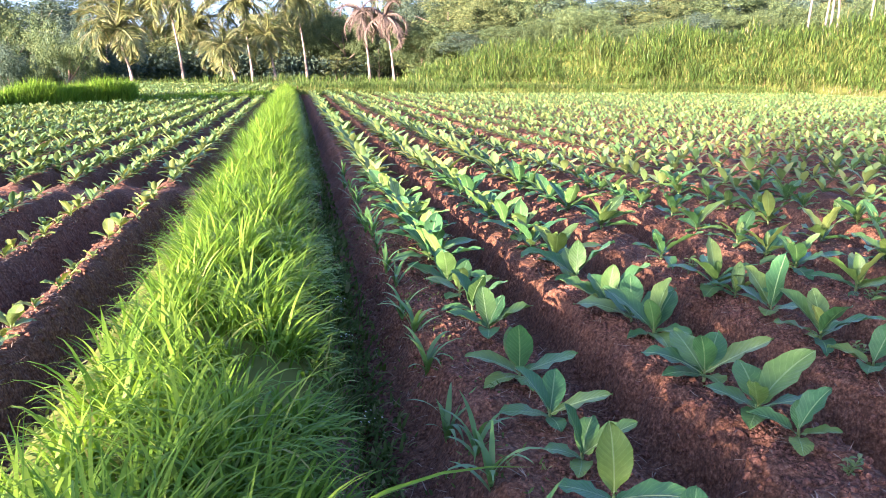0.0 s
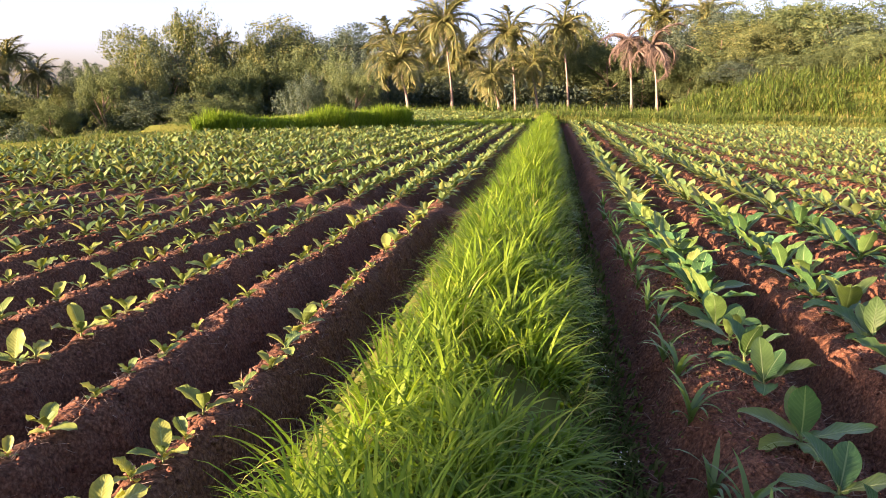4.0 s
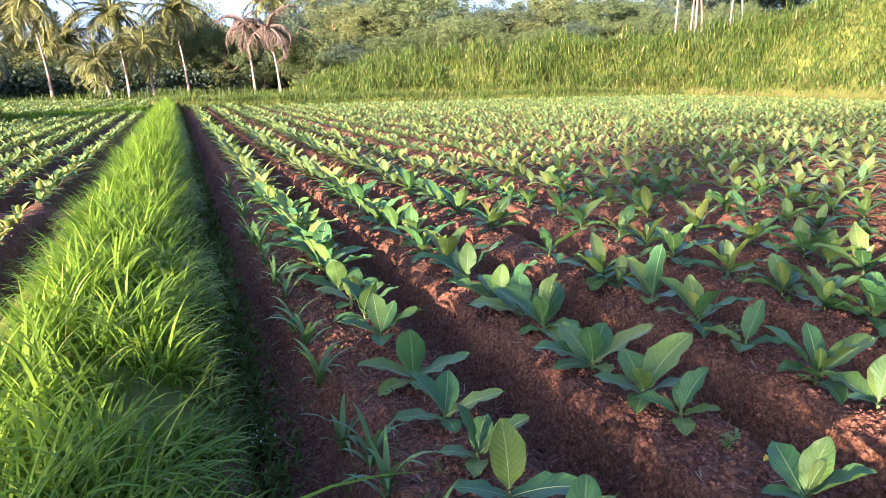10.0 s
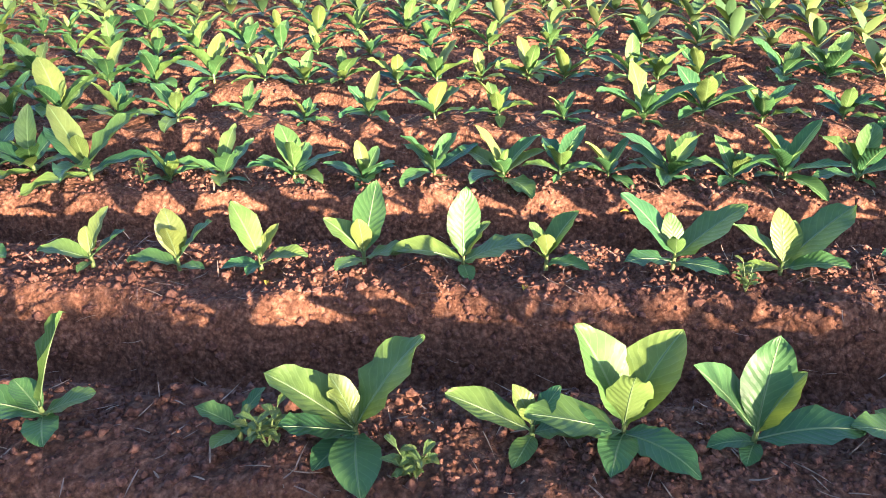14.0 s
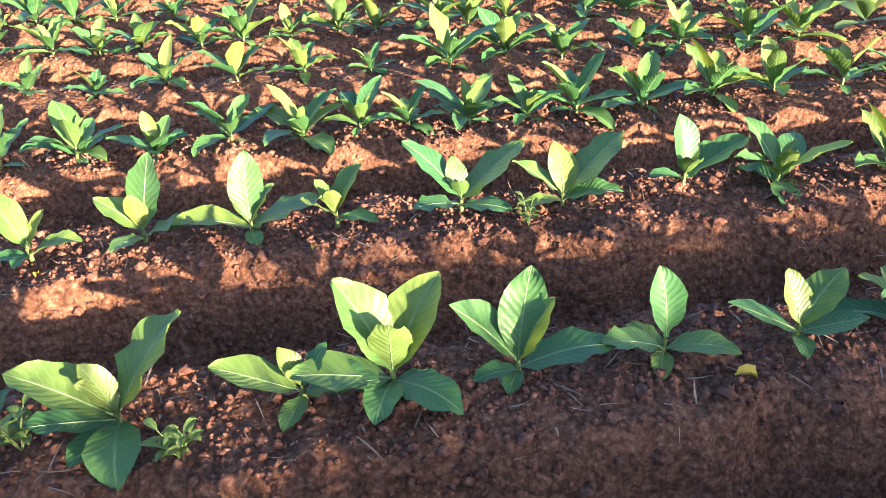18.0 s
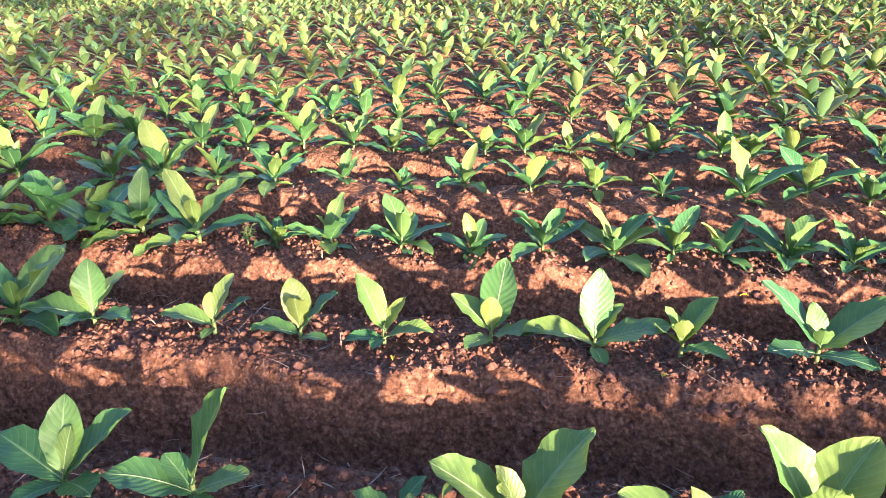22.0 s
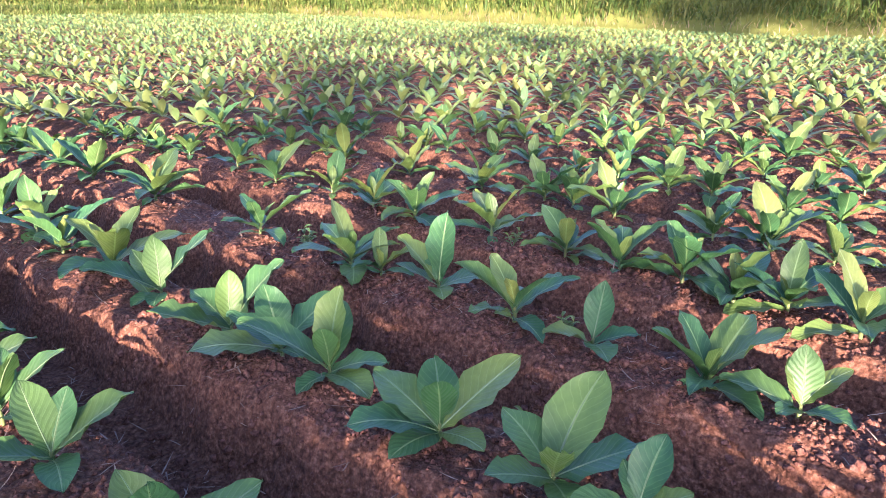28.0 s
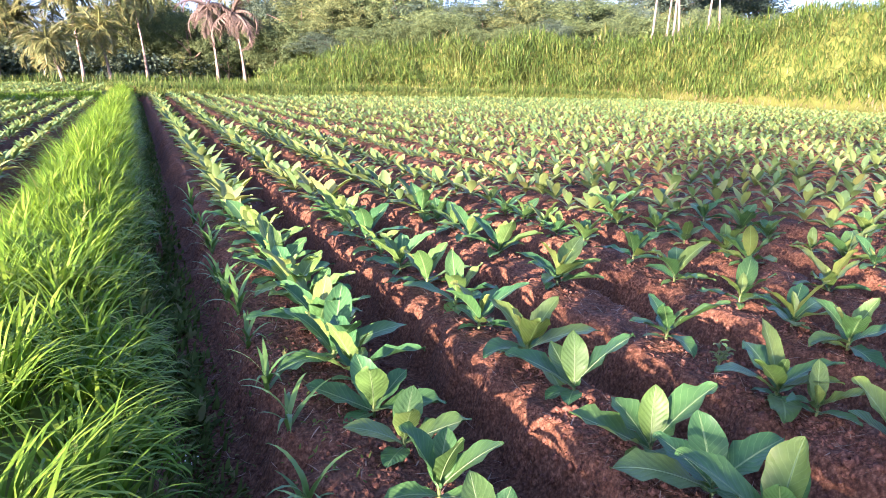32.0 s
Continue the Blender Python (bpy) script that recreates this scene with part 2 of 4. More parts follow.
M_BARK = bark("tree_bark", (0.10, 0.07, 0.05), (0.22, 0.17, 0.12))
M_PALE = bark("pale_bark", (0.09, 0.078, 0.066), (0.19, 0.165, 0.14))
M_STRAW = bark("dry_straw", (0.14, 0.10, 0.06), (0.30, 0.23, 0.15), 30)
M_YELLOW = leafy("yellowed_leaf", [(0.0, (0.55, 0.42, 0.03)), (1.0, (0.60, 0.48, 0.04))], 0.2, 0.5, False, (1, 1, 0.5))


# ---------- builders ----------
def link(name, me, material, parent=None, label=""):
    ob = new(name, me)
    if material and not me.materials:
        me.materials.append(material)
    if parent:
        ob.parent = parent
    if label:
        ob["label"] = label
    return ob


def quad_mesh(name, V, F, UV=None, smooth=True):
    """A mesh from arrays: V (n,3), F (m,4); UV one pair for each vertex."""
    V, F = np.asarray(V, np.float32).reshape(-1, 3), np.asarray(F, np.int32).reshape(-1, 4)
    me = bpy.data.meshes.new(name)
    me.vertices.add(len(V))
    me.vertices.foreach_set("co", V.ravel())
    me.loops.add(F.size)
    me.loops.foreach_set("vertex_index", F.ravel())
    me.polygons.add(len(F))
    me.polygons.foreach_set("loop_start", np.arange(0, F.size, 4, dtype=np.int32))
    if UV is not None:
        lay = me.uv_layers.new(name="UVMap")
        lay.data.foreach_set("uv", np.asarray(UV, np.float32)[F.ravel()].ravel())
    me.update(calc_edges=True)
    me.polygons.foreach_set("use_smooth", np.full(len(F), smooth))
    me.validate()
    return me


def grid_faces(nu, nv, closed=False):
    a = np.arange(nu * nv).reshape(nu, nv)
    if closed:
        a = np.hstack([a, a[:, :1]])
    return np.stack([a[:-1, :-1], a[:-1, 1:], a[1:, 1:], a[1:, :-1]], -1).reshape(-1, 4)


def vnoise(x, y, seed=0):
    """Smooth random heights in -1..1 over the plane."""
    xi, yi = np.floor(x).astype(np.int64), np.floor(y).astype(np.int64)
    fx, fy = x - xi, y - yi
    fx, fy = fx * fx * (3 - 2 * fx), fy * fy * (3 - 2 * fy)

    def lattice(i, j):
        k = (i * 374761393 + j * 668265263 + seed * 1442695041) & 0x7fffffff
        k = ((k ^ (k >> 13)) * 1274126177) & 0x7fffffff
        return ((k ^ (k >> 16)) & 0xffff) / 32767.5 - 1
    a = lattice(xi, yi) * (1 - fx) + lattice(xi + 1, yi) * fx
    b = lattice(xi, yi + 1) * (1 - fx) + lattice(xi + 1, yi + 1) * fx
    return a * (1 - fy) + b * fy


def sstep(a, b, x):
    t = np.clip((x - a) / (b - a), 0, 1)
    return t * t * (3 - 2 * t)


# ---------- plan of the fields ----------
ROW0, ROWD, NROW = 1.10, 0.968, 36          # right field: ridges along y
LROW0, LROWD, NLROW = -1.74, 0.69, 17       # left field
FIELD_FAR = 46.5
BANK_X = 36.0


def left_end(x):
    """Where the left field ends, on a slant."""
    return 38.5 + (x + 3.7) * 1.27


def bank_q(x, y):
    """How far inside the bank, which runs up the right side and turns in behind the field."""
    return np.maximum(x - BANK_X, (x - 8) * 0.58 + (y - 66) * 0.81) + 0.7 * vnoise(y * 0.2, x * 0.15 + 3.3, 13)


def height(x, y):
    x, y = np.broadcast_arrays(np.asarray(x, float), np.asarray(y, float))
    wob = 0.035 * vnoise(y * 0.7, x * 0.3, 5) + 0.02 * vnoise(y * 2.5, x * 0.4, 6)
    # right field
    k = np.clip(np.round((x - ROW0) / ROWD), 0, NROW - 1)
    d = x - (ROW0 + k * ROWD) + wob
    d = np.where((k == 0) & (d < 0), d * 0.62, d)
    ridge = -0.335 * sstep(0.195, 0.355, np.abs(d) + 0.04 * vnoise(x * 4, y * 5, 7))
    rough = 0.026 * vnoise(x * 4.5, y * 4.5, 1) + 0.018 * vnoise(x * 10, y * 10, 2) + 0.015 * np.abs(vnoise(x * 15, y * 15, 3)) + 0.006 * vnoise(x * 27, y * 27, 4)
    right = ridge + rough * (0.55 + 0.45 * sstep(0.25, 0.15, np.abs(d)))
    # left field
    k = np.clip(np.round((x - LROW0) / -LROWD), 0, NLROW - 1)
    d = x - (LROW0 - k * LROWD) + wob
    lr = -0.38 * sstep(0.06, 0.26, np.abs(d) + 0.035 * vnoise(x * 4, y * 5, 8))
    cross = sstep(9.7, 10.1, y + 0.12 * x * 0.3) * (1 - sstep(10.6, 11.0, y + 0.12 * x * 0.3))
    left = lr * (1 - 0.85 * cross) + rough * 0.9 - 0.02 * cross
    # grass strip
    mound = 0.07 * np.cos(np.clip((x + 0.5) / 0.75, -1, 1) * math.pi / 2) + 0.01 * rough
    z = np.where(x > 0.3, right, left)
    ws = sstep(-1.40, -1.15, x) * (1 - sstep(0.12, 0.30, x))
    z = z * (1 - ws) + mound * ws
    # beyond the fields
    base = 0.05 * vnoise(x * 0.25, y * 0.25, 11) + 0.02 * vnoise(x * 1.1, y * 1.1, 12)
    out = sstep(FIELD_FAR - 0.4, FIELD_FAR, y)
    far = base + 0.45 * sstep(FIELD_FAR, FIELD_FAR + 0.7, y)
    z = np.where(x > -1.3, z * (1 - out) + far * out, z)
    e = left_end(np.clip(x, -13.2, -1.3))
    out = np.maximum(sstep(-0.4, 0.2, y - e), sstep(12.9, 13.3, -x))
    farl = base + 0.25 * sstep(0, 1, y - e)
    # the further field behind the slant has rows too
    rows2 = -0.10 * (0.5 + 0.5 * np.cos((x + 0.9) * 2 * math.pi / 0.95)) * sstep(1.5, 3.0, y - e) * (1 - sstep(66, 67, y)) * (1 - sstep(11.5, 12.5, -x))
    farl = farl + rows2 - 5.0 * sstep(16.0, 21.0, -x) * sstep(-2, 6, y)
    z = np.where(x <= -1.3, z * (1 - out) + farl * out, z)
    # bank along the right side
    q = bank_q(x, y)
    edge = sstep(-0.3, 0.2, q)
    z = np.where(q > -0.3, z * (1 - edge) + edge * (base + 0.1), z)
    return z + (3.0 + 3.2 * (1 - sstep(28, 68, y))) * sstep(0, 7.0, q) * sstep(9.5, 21, x)


def axis_steps(*parts):
    out = []
    for a, b, s in parts:
        out.append(np.arange(a, b - 1e-6, s))
    return np.unique(np.round(np.concatenate(out), 4))


gx = axis_steps((-2000, -200, 300), (-200, -40, 20), (-40, -14, 2), (-14, -6, 0.115), (-6, -1.4, 0.05), (-1.4, 0.3, 0.08), (0.3, 1.3, 0.04), (1.3, 4.3, 0.024), (4.3, 6, 0.045), (6, 10, 0.08), (10, 18, 0.12), (18, 37, 0.19), (37, 46, 0.5), (46, 80, 2), (80, 200, 20), (200, 2001, 300))
gy = axis_steps((-2000, -200, 300), (-200, -40, 20), (-40, -12, 1.0), (-12, -4, 0.2), (-4, -2.2, 0.045), (-2.2, 5, 0.03), (5, 8, 0.045), (8, 14, 0.09), (14, 24, 0.2), (24, 46, 0.4), (46, 50, 0.2), (50, 90, 1), (90, 200, 10), (200, 2001, 300))
X, Y = np.meshgrid(gx, gy, indexing="ij")
Z = height(X, Y)
gme = quad_mesh("ground", np.stack([X, Y, Z], -1).reshape(-1, 3), grid_faces(len(gx), len(gy))[:, ::-1])
gme.materials.append(M_SOIL)
gme.materials.append(M_TURF)
fx, fy = (X[:-1, :-1] + X[1:, 1:]).ravel() / 2, (Y[:-1, :-1] + Y[1:, 1:]).ravel() / 2
turf = ((fx > 0.3) & ((fy > FIELD_FAR) | (bank_q(fx, fy) > 0))) | ((fx < -1.3) & ((fy > left_end(np.clip(fx, -13, -1.3))) | (fx < -13.1))) | (fy < -40) | ((fx > -1.3) & (fx < 0.12))
gme.polygons.foreach_set("material_index", turf.astype(np.int32))
ground = tagged(link("ground", gme, None), "red-brown ploughed soil in long ridges and furrows", "ground", kind="structure")
rng = np.random.default_rng(7)


# ---------- tobacco ----------
def leaf_arrays(L, W, rise, bend, fold, wave, nl, nw, seed, tip=0.9):
    """One leaf from its base at the origin out along +x."""
    r = random.Random(seed)
    s = np.linspace(0, 1, nl + 1)
    s = np.clip(s + 0.10 * np.sin(2 * math.pi * (s - 0.5)) * (nl > 4), 0, 1)
    ang = radians(rise) - radians(bend) * s ** 1.4
    ds = np.diff(s) * L
    px = np.concatenate([[0], np.cumsum(np.cos((ang[1:] + ang[:-1]) / 2) * ds)])
    pz = np.concatenate([[0], np.cumsum(np.sin((ang[1:] + ang[:-1]) / 2) * ds)])
    wide_at = r.uniform(0.85, 1.1)
    half = s ** wide_at * (1 - s) ** (tip + r.uniform(-0.06, 0.06))
    half = W / 2 * np.maximum(half / (half.max() + 1e-9), 0.17 * (1 - s) ** 2)
    u = np.linspace(-1, 1, nw + 1)
    ph = r.uniform(0, 6)
    sway = r.uniform(-0.12, 0.12) * L
    S, U = np.meshgrid(s, u, indexing="ij")
    Hf = np.repeat(half[:, None], nw + 1, 1)
    lift = np.abs(U) ** 1.6 * Hf * fold * 1.2 + wave * np.abs(U) ** 2 * (np.sin(S * 17 + ph + np.sign(U) * 1.3) + 0.5 * np.sin(S * 31 + ph * 2 + np.sign(U))) * W * 0.085
    A = np.repeat(ang[:, None], nw + 1, 1)
    x = np.repeat(px[:, None], nw + 1, 1) - np.sin(A) * lift
    z = np.repeat(pz[:, None], nw + 1, 1) + np.cos(A) * lift
    y = U * Hf * (1 - 0.12 * fold) + sway * S ** 2
    return np.stack([x, y, z], -1).reshape(-1, 3), np.stack([U, S], -1).reshape(-1, 2)


def plant_spec(seed, vigour=1.0, broad=False):
    """Leaves of one plant: length, width, rise, bend, turn, foot height."""
    r = random.Random(seed)
    n = r.choice((5, 6, 7)) if broad else r.choice((8, 9, 9, 10))
    out, turn = [], r.uniform(0, 360)
    for i in range(n):
        f = i / (n - 1)
        turn += 137.5 + r.uniform(-22, 22)
        L = (0.18 + 0.12 * math.sin(math.pi * (0.15 + 0.7 * f))) * r.uniform(0.85, 1.18) * vigour
        if i == n - 1:
            L *= 0.6
        if i == 0:
            L *= 0.6
        W = L * r.uniform(0.34, 0.45) * (1.4 if broad else 1)
        rise = 12 + 54 * f ** 1.1 + r.uniform(-9, 9)
        bend = r.uniform(26, 62) * (1 - 0.65 * f)
        out.append((L, W, rise, bend, turn, 0.015 + 0.065 * f * vigour, r.uniform(0.12, 0.42), r.uniform(0.3, 1.1), r.randrange(9999)))
    return out


def tube(points, radii, sides=7):
    """A round limb through the points."""
    pts = [Vector(p) for p in points]
    V = []
    for i, p in enumerate(pts):
        d = (pts[min(i + 1, len(pts) - 1)] - pts[max(i - 1, 0)]).normalized()
        a = d.orthogonal().normalized()
        b = d.cross(a)
        for k in range(sides):
            t = 2 * math.pi * k / sides
            V.append(p + (a * math.cos(t) + b * math.sin(t)) * radii[i])
    return np.array(V), grid_faces(len(pts), sides, True)


def tobacco(seed, vigour, material=M_LEAF, look_of="young tobacco plant with broad green leaves on a soil ridge"):
    broad = material is M_LEAF_YOUNG
    spec = plant_spec(seed, vigour, broad)
    ob = new("tobacco_plant")
    V, F = tube([(0, 0, -0.03), (0.004, 0.002, 0.04), (0, 0, 0.09 * vigour)], [0.009, 0.008, 0.005])
    link("stem", quad_mesh("stem", V, F), M_STEM, ob)
    for L, W, rise, bend, turn, foot, fold, wave, sd in spec:
        V, UV = leaf_arrays(L, W, rise, bend, fold, wave, 12, 6, sd, 0.7 if broad else 0.9)
        lf = link("leaf", quad_mesh("leaf", V, grid_faces(13, 7), UV), M_LEAF_INNER if rise > 56 and material is M_LEAF else material, ob)
        lf.matrix_basis = pose(0, 0, foot, 0, 0, turn)
    return tagged(ob, look_of, "tobacco plant", "tobacco plants in rows", "thing")


KINDS = [tobacco(100 + i, 1.0) for i in range(14)]
SMALL = [tobacco(200 + i, 0.86, M_LEAF_YOUNG, "small yellow-green tobacco seedling on a narrow ridge") for i in range(8)]
used = set()


def put_plant(x, y, size, turn=None, kind=None):
    pool = SMALL if x < -1.3 else KINDS
    k = pool[random.randrange(len(pool))] if kind is None else kind
    turn = random.uniform(0, 360) if turn is None else turn
    z = float(height(x, y)) - 0.005
    m = pose(x, y, z, random.uniform(-5, 5), random.uniform(-5, 5), turn)
    if k not in used:
        used.add(k)
        k.matrix_basis = m
        k.scale = (size,) * 3
        return k
    ob = copy_thing(k, m)
    ob.scale = (size,) * 3
    return ob


def grown(k, y, leaves, off=0.0):
    """A plant on ridge k whose leaves are given one by one: turn, rise, length in centimetres."""
    x = ROW0 + (k - 1) * ROWD + off
    ob = new("tobacco_plant")
    ob.matrix_basis = pose(x, y, float(height(x, y)) - 0.005)
    V, F = tube([(0, 0, -0.03), (0.004, 0.002, 0.03), (0, 0, 0.075)], [0.010, 0.009, 0.006])
    link("stem", quad_mesh("stem", V, F), M_STEM, ob)
    r = random.Random(int(k * 100 + y * 37))
    for turn, rise, cm in leaves:
        L = cm * (0.0108 if k == 1 else 0.0102)
        low = rise < 16
        V, UV = leaf_arrays(L, L * r.uniform(0.50, 0.60), rise + (16 if low else 4), r.uniform(30, 48) if low else r.uniform(8, 28), r.uniform(0.08, 0.32), r.uniform(0.25, 0.8), 14, 8, r.randrange(9999), 0.86)
        lf = link("leaf", quad_mesh("leaf", V, grid_faces(15, 9), UV), M_LEAF_INNER if rise > 50 and cm < 21 else M_LEAF, ob)
        lf.matrix_basis = pose(0, 0, 0.035 + 0.0006 * max(0, rise), 0, 0, turn)
        V, F = tube(V.reshape(15, 9, 3)[:14, 4], np.linspace(0.0032, 0.0007, 14) * L / 0.25, 5)
        link("midrib", quad_mesh("midrib", V, F), M_RIB, lf, "pale green midrib")
    longest = max(leaf[2] for leaf in leaves)
    words = "large tobacco plant with long spreading green leaves on a ridge" if longest > 30 else "small tobacco seedling with a few short green leaves on a ridge" if longest < 17 else "young tobacco plant with broad green leaves on a soil ridge"
    return tagged(ob, words, "tobacco plant", "tobacco plants in rows", "thing")


grown(1, 2.20, [(90, 80, 25), (-25, 20, 27), (165, 20, 21), (-120, 10, 14)])
grown(1, 2.51, [(-15, 40, 25), (150, 70, 21), (170, 15, 16), (-110, 5, 16), (60, 40, 18)])
grown(1, 2.90, [(150, 54, 24), (-25, 30, 28), (190, 10, 24), (60, 40, 22), (-90, 5, 16)])
grown(1, 3.37, [(-110, 75, 26), (160, 25, 28), (-20, 24, 30), (200, 0, 22), (80, 50, 24), (-80, 5, 20)])
grown(1, 4.0, [(-20, 34, 28), (170, 25, 26), (100, 55, 24), (-100, 10, 22), (40, 50, 20)])
grown(1, 4.42, [(150, 62, 25), (-25, 46, 28), (-70, 72, 22), (170, 0, 20), (-50, 0, 22), (60, 50, 22)])
grown(1, 4.80, [(165, 28, 25), (-20, 24, 28), (-100, 60, 20), (-130, 0, 18), (60, 50, 22)])
grown(1, 5.22, [(155, 18, 32), (-28, 16, 32), (-110, 64, 25), (90, 45, 26), (-150, 0, 20), (20, 35, 24)])
grown(2, 1.39, [(-60, 68, 30), (100, 15, 25), (-150, 5, 16), (-80, 20, 17), (60, 30, 14)])
grown(2, 0.83, [(85, 30, 13), (-60, 50, 13), (-100, 10, 12), (170, 20, 12)])
grown(2, 0.50, [(82, 36, 29), (-62, 52, 31), (122, 26, 22), (188, 4, 25), (150, 0, 17), (100, 66, 14), (60, 68, 16)])
grown(2, 0.02, [(85, 22, 25), (-100, 12, 21), (-60, 50, 13), (40, 55, 12), (160, -10, 12)])
grown(2, -0.22, [(50, 60, 29), (-48, 57, 29), (98, 18, 27), (-130, 4, 23), (175, 74, 20), (160, 8, 19), (-90, -8, 14)])
grown(2, -0.56, [(72, 48, 26), (-15, 66, 25), (-95, 12, 27), (-70, 60, 20), (105, 2, 14), (150, 0, 10)])
grown(2, -0.97, [(5, 80, 21), (95, 14, 20), (-110, 10, 20), (150, -12, 11), (40, 20, 12)])
grown(2, -1.36, [(85, 26, 22), (-60, 50, 20), (-110, 20, 18), (170, 0, 10), (10, 60, 16)])
grown(2, 1.77, [(80, 28, 25), (20, 60, 22), (-60, 40, 26), (150, 10, 16), (-120, 20, 20), (-20, 68, 14)])
grown(3, 1.76, [(96, 12, 23), (-40, 58, 20), (-82, 34, 18), (170, 0, 10), (20, 55, 12)])
grown(3, 1.40, [(20, 70, 20), (-78, 48, 22), (100, 10, 20), (180, 74, 16), (-110, 0, 12)])
grown(3, 1.06, [(60, 60, 25), (-95, 14, 20), (100, 0, 16), (-50, 55, 16), (160, 5, 10)])
grown(3, 0.64, [(-30, 64, 28), (70, 44, 21), (150, 8, 16), (-100, 20, 21), (180, 74, 16), (110, 0, 10)])
grown(3, 0.25, [(10, 68, 26), (96, 14, 30), (-86, 24, 29), (-170, -5, 12), (-60, 55, 17), (60, 55, 14)])
grown(3, -0.07, [(-62, 60, 21), (120, 40, 18), (60, 60, 15), (-110, 4, 17), (180, 70, 12)])
grown(3, -0.55, [(66, 50, 31), (-76, 38, 32), (-122, 0, 20), (100, 4, 20), (20, 60, 16), (170, 60, 12)])
grown(3, -0.95, [(76, 40, 24), (-76, 42, 34), (-102, 8, 23), (110, 5, 18), (0, 64, 20), (-40, 60, 16)])
grown(3, -1.44, [(20, 74, 22), (-80, 25, 30), (165, 50, 16), (100, 10, 16), (-30, 60, 14)])
grown(3, 2.28, [(95, 8, 30), (20, 66, 22), (-50, 55, 22), (-100, 10, 20), (160, 20, 16), (60, 60, 18)])
grown(2, 2.47, [(0, 62, 22), (-120, 0, 17), (140, 15, 22), (-45, 20, 17), (60, 50, 14)])
grown(2, 2.75, [(5, 52, 36), (-60, 30, 30), (150, 20, 26), (-130, 5, 24), (80, 40, 26), (-150, 55, 18)])
grown(2, 3.21, [(-28, 35, 38), (142, 14, 34), (100, 32, 32), (-135, 72, 22), (40, 40, 28), (-100, 10, 24), (175, 5, 24)])
grown(2, 3.78, [(136, 38, 40), (0, 78, 31), (-100, 4, 28), (-135, 68, 21), (175, -5, 17), (40, 45, 30), (-45, 12, 24)])
grown(2, 4.08, [(-20, 40, 32), (150, 8, 38), (70, 50, 28), (-110, 20, 24), (110, 30, 28)])
grown(2, 4.44, [(150, 20, 36), (60, 66, 24), (-20, 50, 37), (-110, 10, 26), (100, 35, 26), (-150, 0, 20)])
grown(2, 5.03, [(150, 32, 38), (-30, 52, 38), (60, 70, 26), (-130, 4, 20), (-170, 0, 18), (100, 40, 26)])
grown(3, 3.14, [(10, 60, 26), (-140, 10, 26), (140, 15, 24), (-50, 10, 22)])
grown(3, 4.03, [(0, 80, 36), (110, 50, 32), (-45, 14, 30), (140, 34, 26), (-135, 10, 22), (60, 50, 24)])


# feet of the plants that stand near, ridge by ridge: y, size
taken, takenl = {}, {}


def plant_row(k, feet):
    """Plants on ridge k of the right field."""
    for y, s in feet:
        put_plant(ROW0 + (k - 1) * ROWD + random.uniform(-0.03, 0.03), y, s * (1.0 if y < 2.2 else 1.22))
    taken[k] = (min(f[0] for f in feet) - 0.3, max(f[0] for f in feet) + 0.3)


def plant_row_left(k, feet):
    """Plants on ridge k of the left field."""
    for y, s in feet:
        put_plant(LROW0 - (k - 1) * LROWD + random.uniform(-0.03, 0.03), y, s * 0.9)
    for (y, _), (y2, _) in zip(feet, feet[1:]):
        if y2 - y > 0.42:
            put_plant(LROW0 - (k - 1) * LROWD + random.uniform(-0.04, 0.04), (y + y2) / 2 + random.uniform(-0.05, 0.05), random.uniform(0.3, 0.5))
    takenl[k] = (min(f[0] for f in feet) - 0.3, max(f[0] for f in feet) + 0.3)


plant_row(1, [(-2.4, 1.0), (-1.9, 1.0), (-1.3, 1.0), (-0.8, 1.0), (-0.2, 1.0), (0.3, 0.9), (0.75, 1.0), (1.2, 1.0), (1.7, 1.0), (5.55, 1.0), (5.87, 1.1), (6.3, 1.1), (6.65, 1.0), (6.95, 1.0), (7.25, 0.95), (7.6, 1.05), (7.9, 0.9), (8.2, 1.05), (8.55, 1.0), (8.9, 0.9), (9.25, 1.0)])
plant_row(2, [(-2.2, 0.9), (-1.75, 0.9), (5.5, 1.1), (6.07, 1.0), (6.55, 1.0), (7.02, 0.95), (7.54, 1.0)])
plant_row(3, [(-2.3, 0.9), (-1.84, 0.9), (2.64, 0.95), (3.56, 1.0), (4.46, 0.7), (4.67, 1.0), (5.51, 0.95), (6.72, 1.1), (7.73, 1.0)])
plant_row(4, [(-2.35, 0.9), (-2.0, 1.0), (-1.64, 0.95), (-1.29, 1.0), (-1.04, 0.75), (-0.73, 1.05), (-0.43, 0.7), (-0.19, 0.85), (0.09, 1.0), (0.45, 0.85), (0.81, 0.8), (1.17, 0.95), (1.55, 0.95), (1.85, 0.7), (2.26, 1.1), (2.6, 0.9), (2.86, 1.1), (3.14, 1.0), (3.51, 0.95), (3.86, 0.9), (4.4, 1.1), (5.03, 1.0), (5.45, 0.95), (5.95, 0.95), (6.57, 1.0), (7.13, 1.0)])
plant_row(5, [(-1.47, 0.9), (-1.13, 1.0), (-0.76, 1.1), (-0.28, 0.6), (0.12, 0.85), (0.52, 0.85), (0.94, 0.85), (1.35, 0.6), (1.73, 0.7), (2.2, 0.8), (2.6, 0.8), (2.97, 1.1), (3.32, 0.85), (4.03, 1.0), (4.38, 1.0), (4.63, 0.9), (5.19, 1.0), (6.0, 1.0), (6.78, 1.0)])
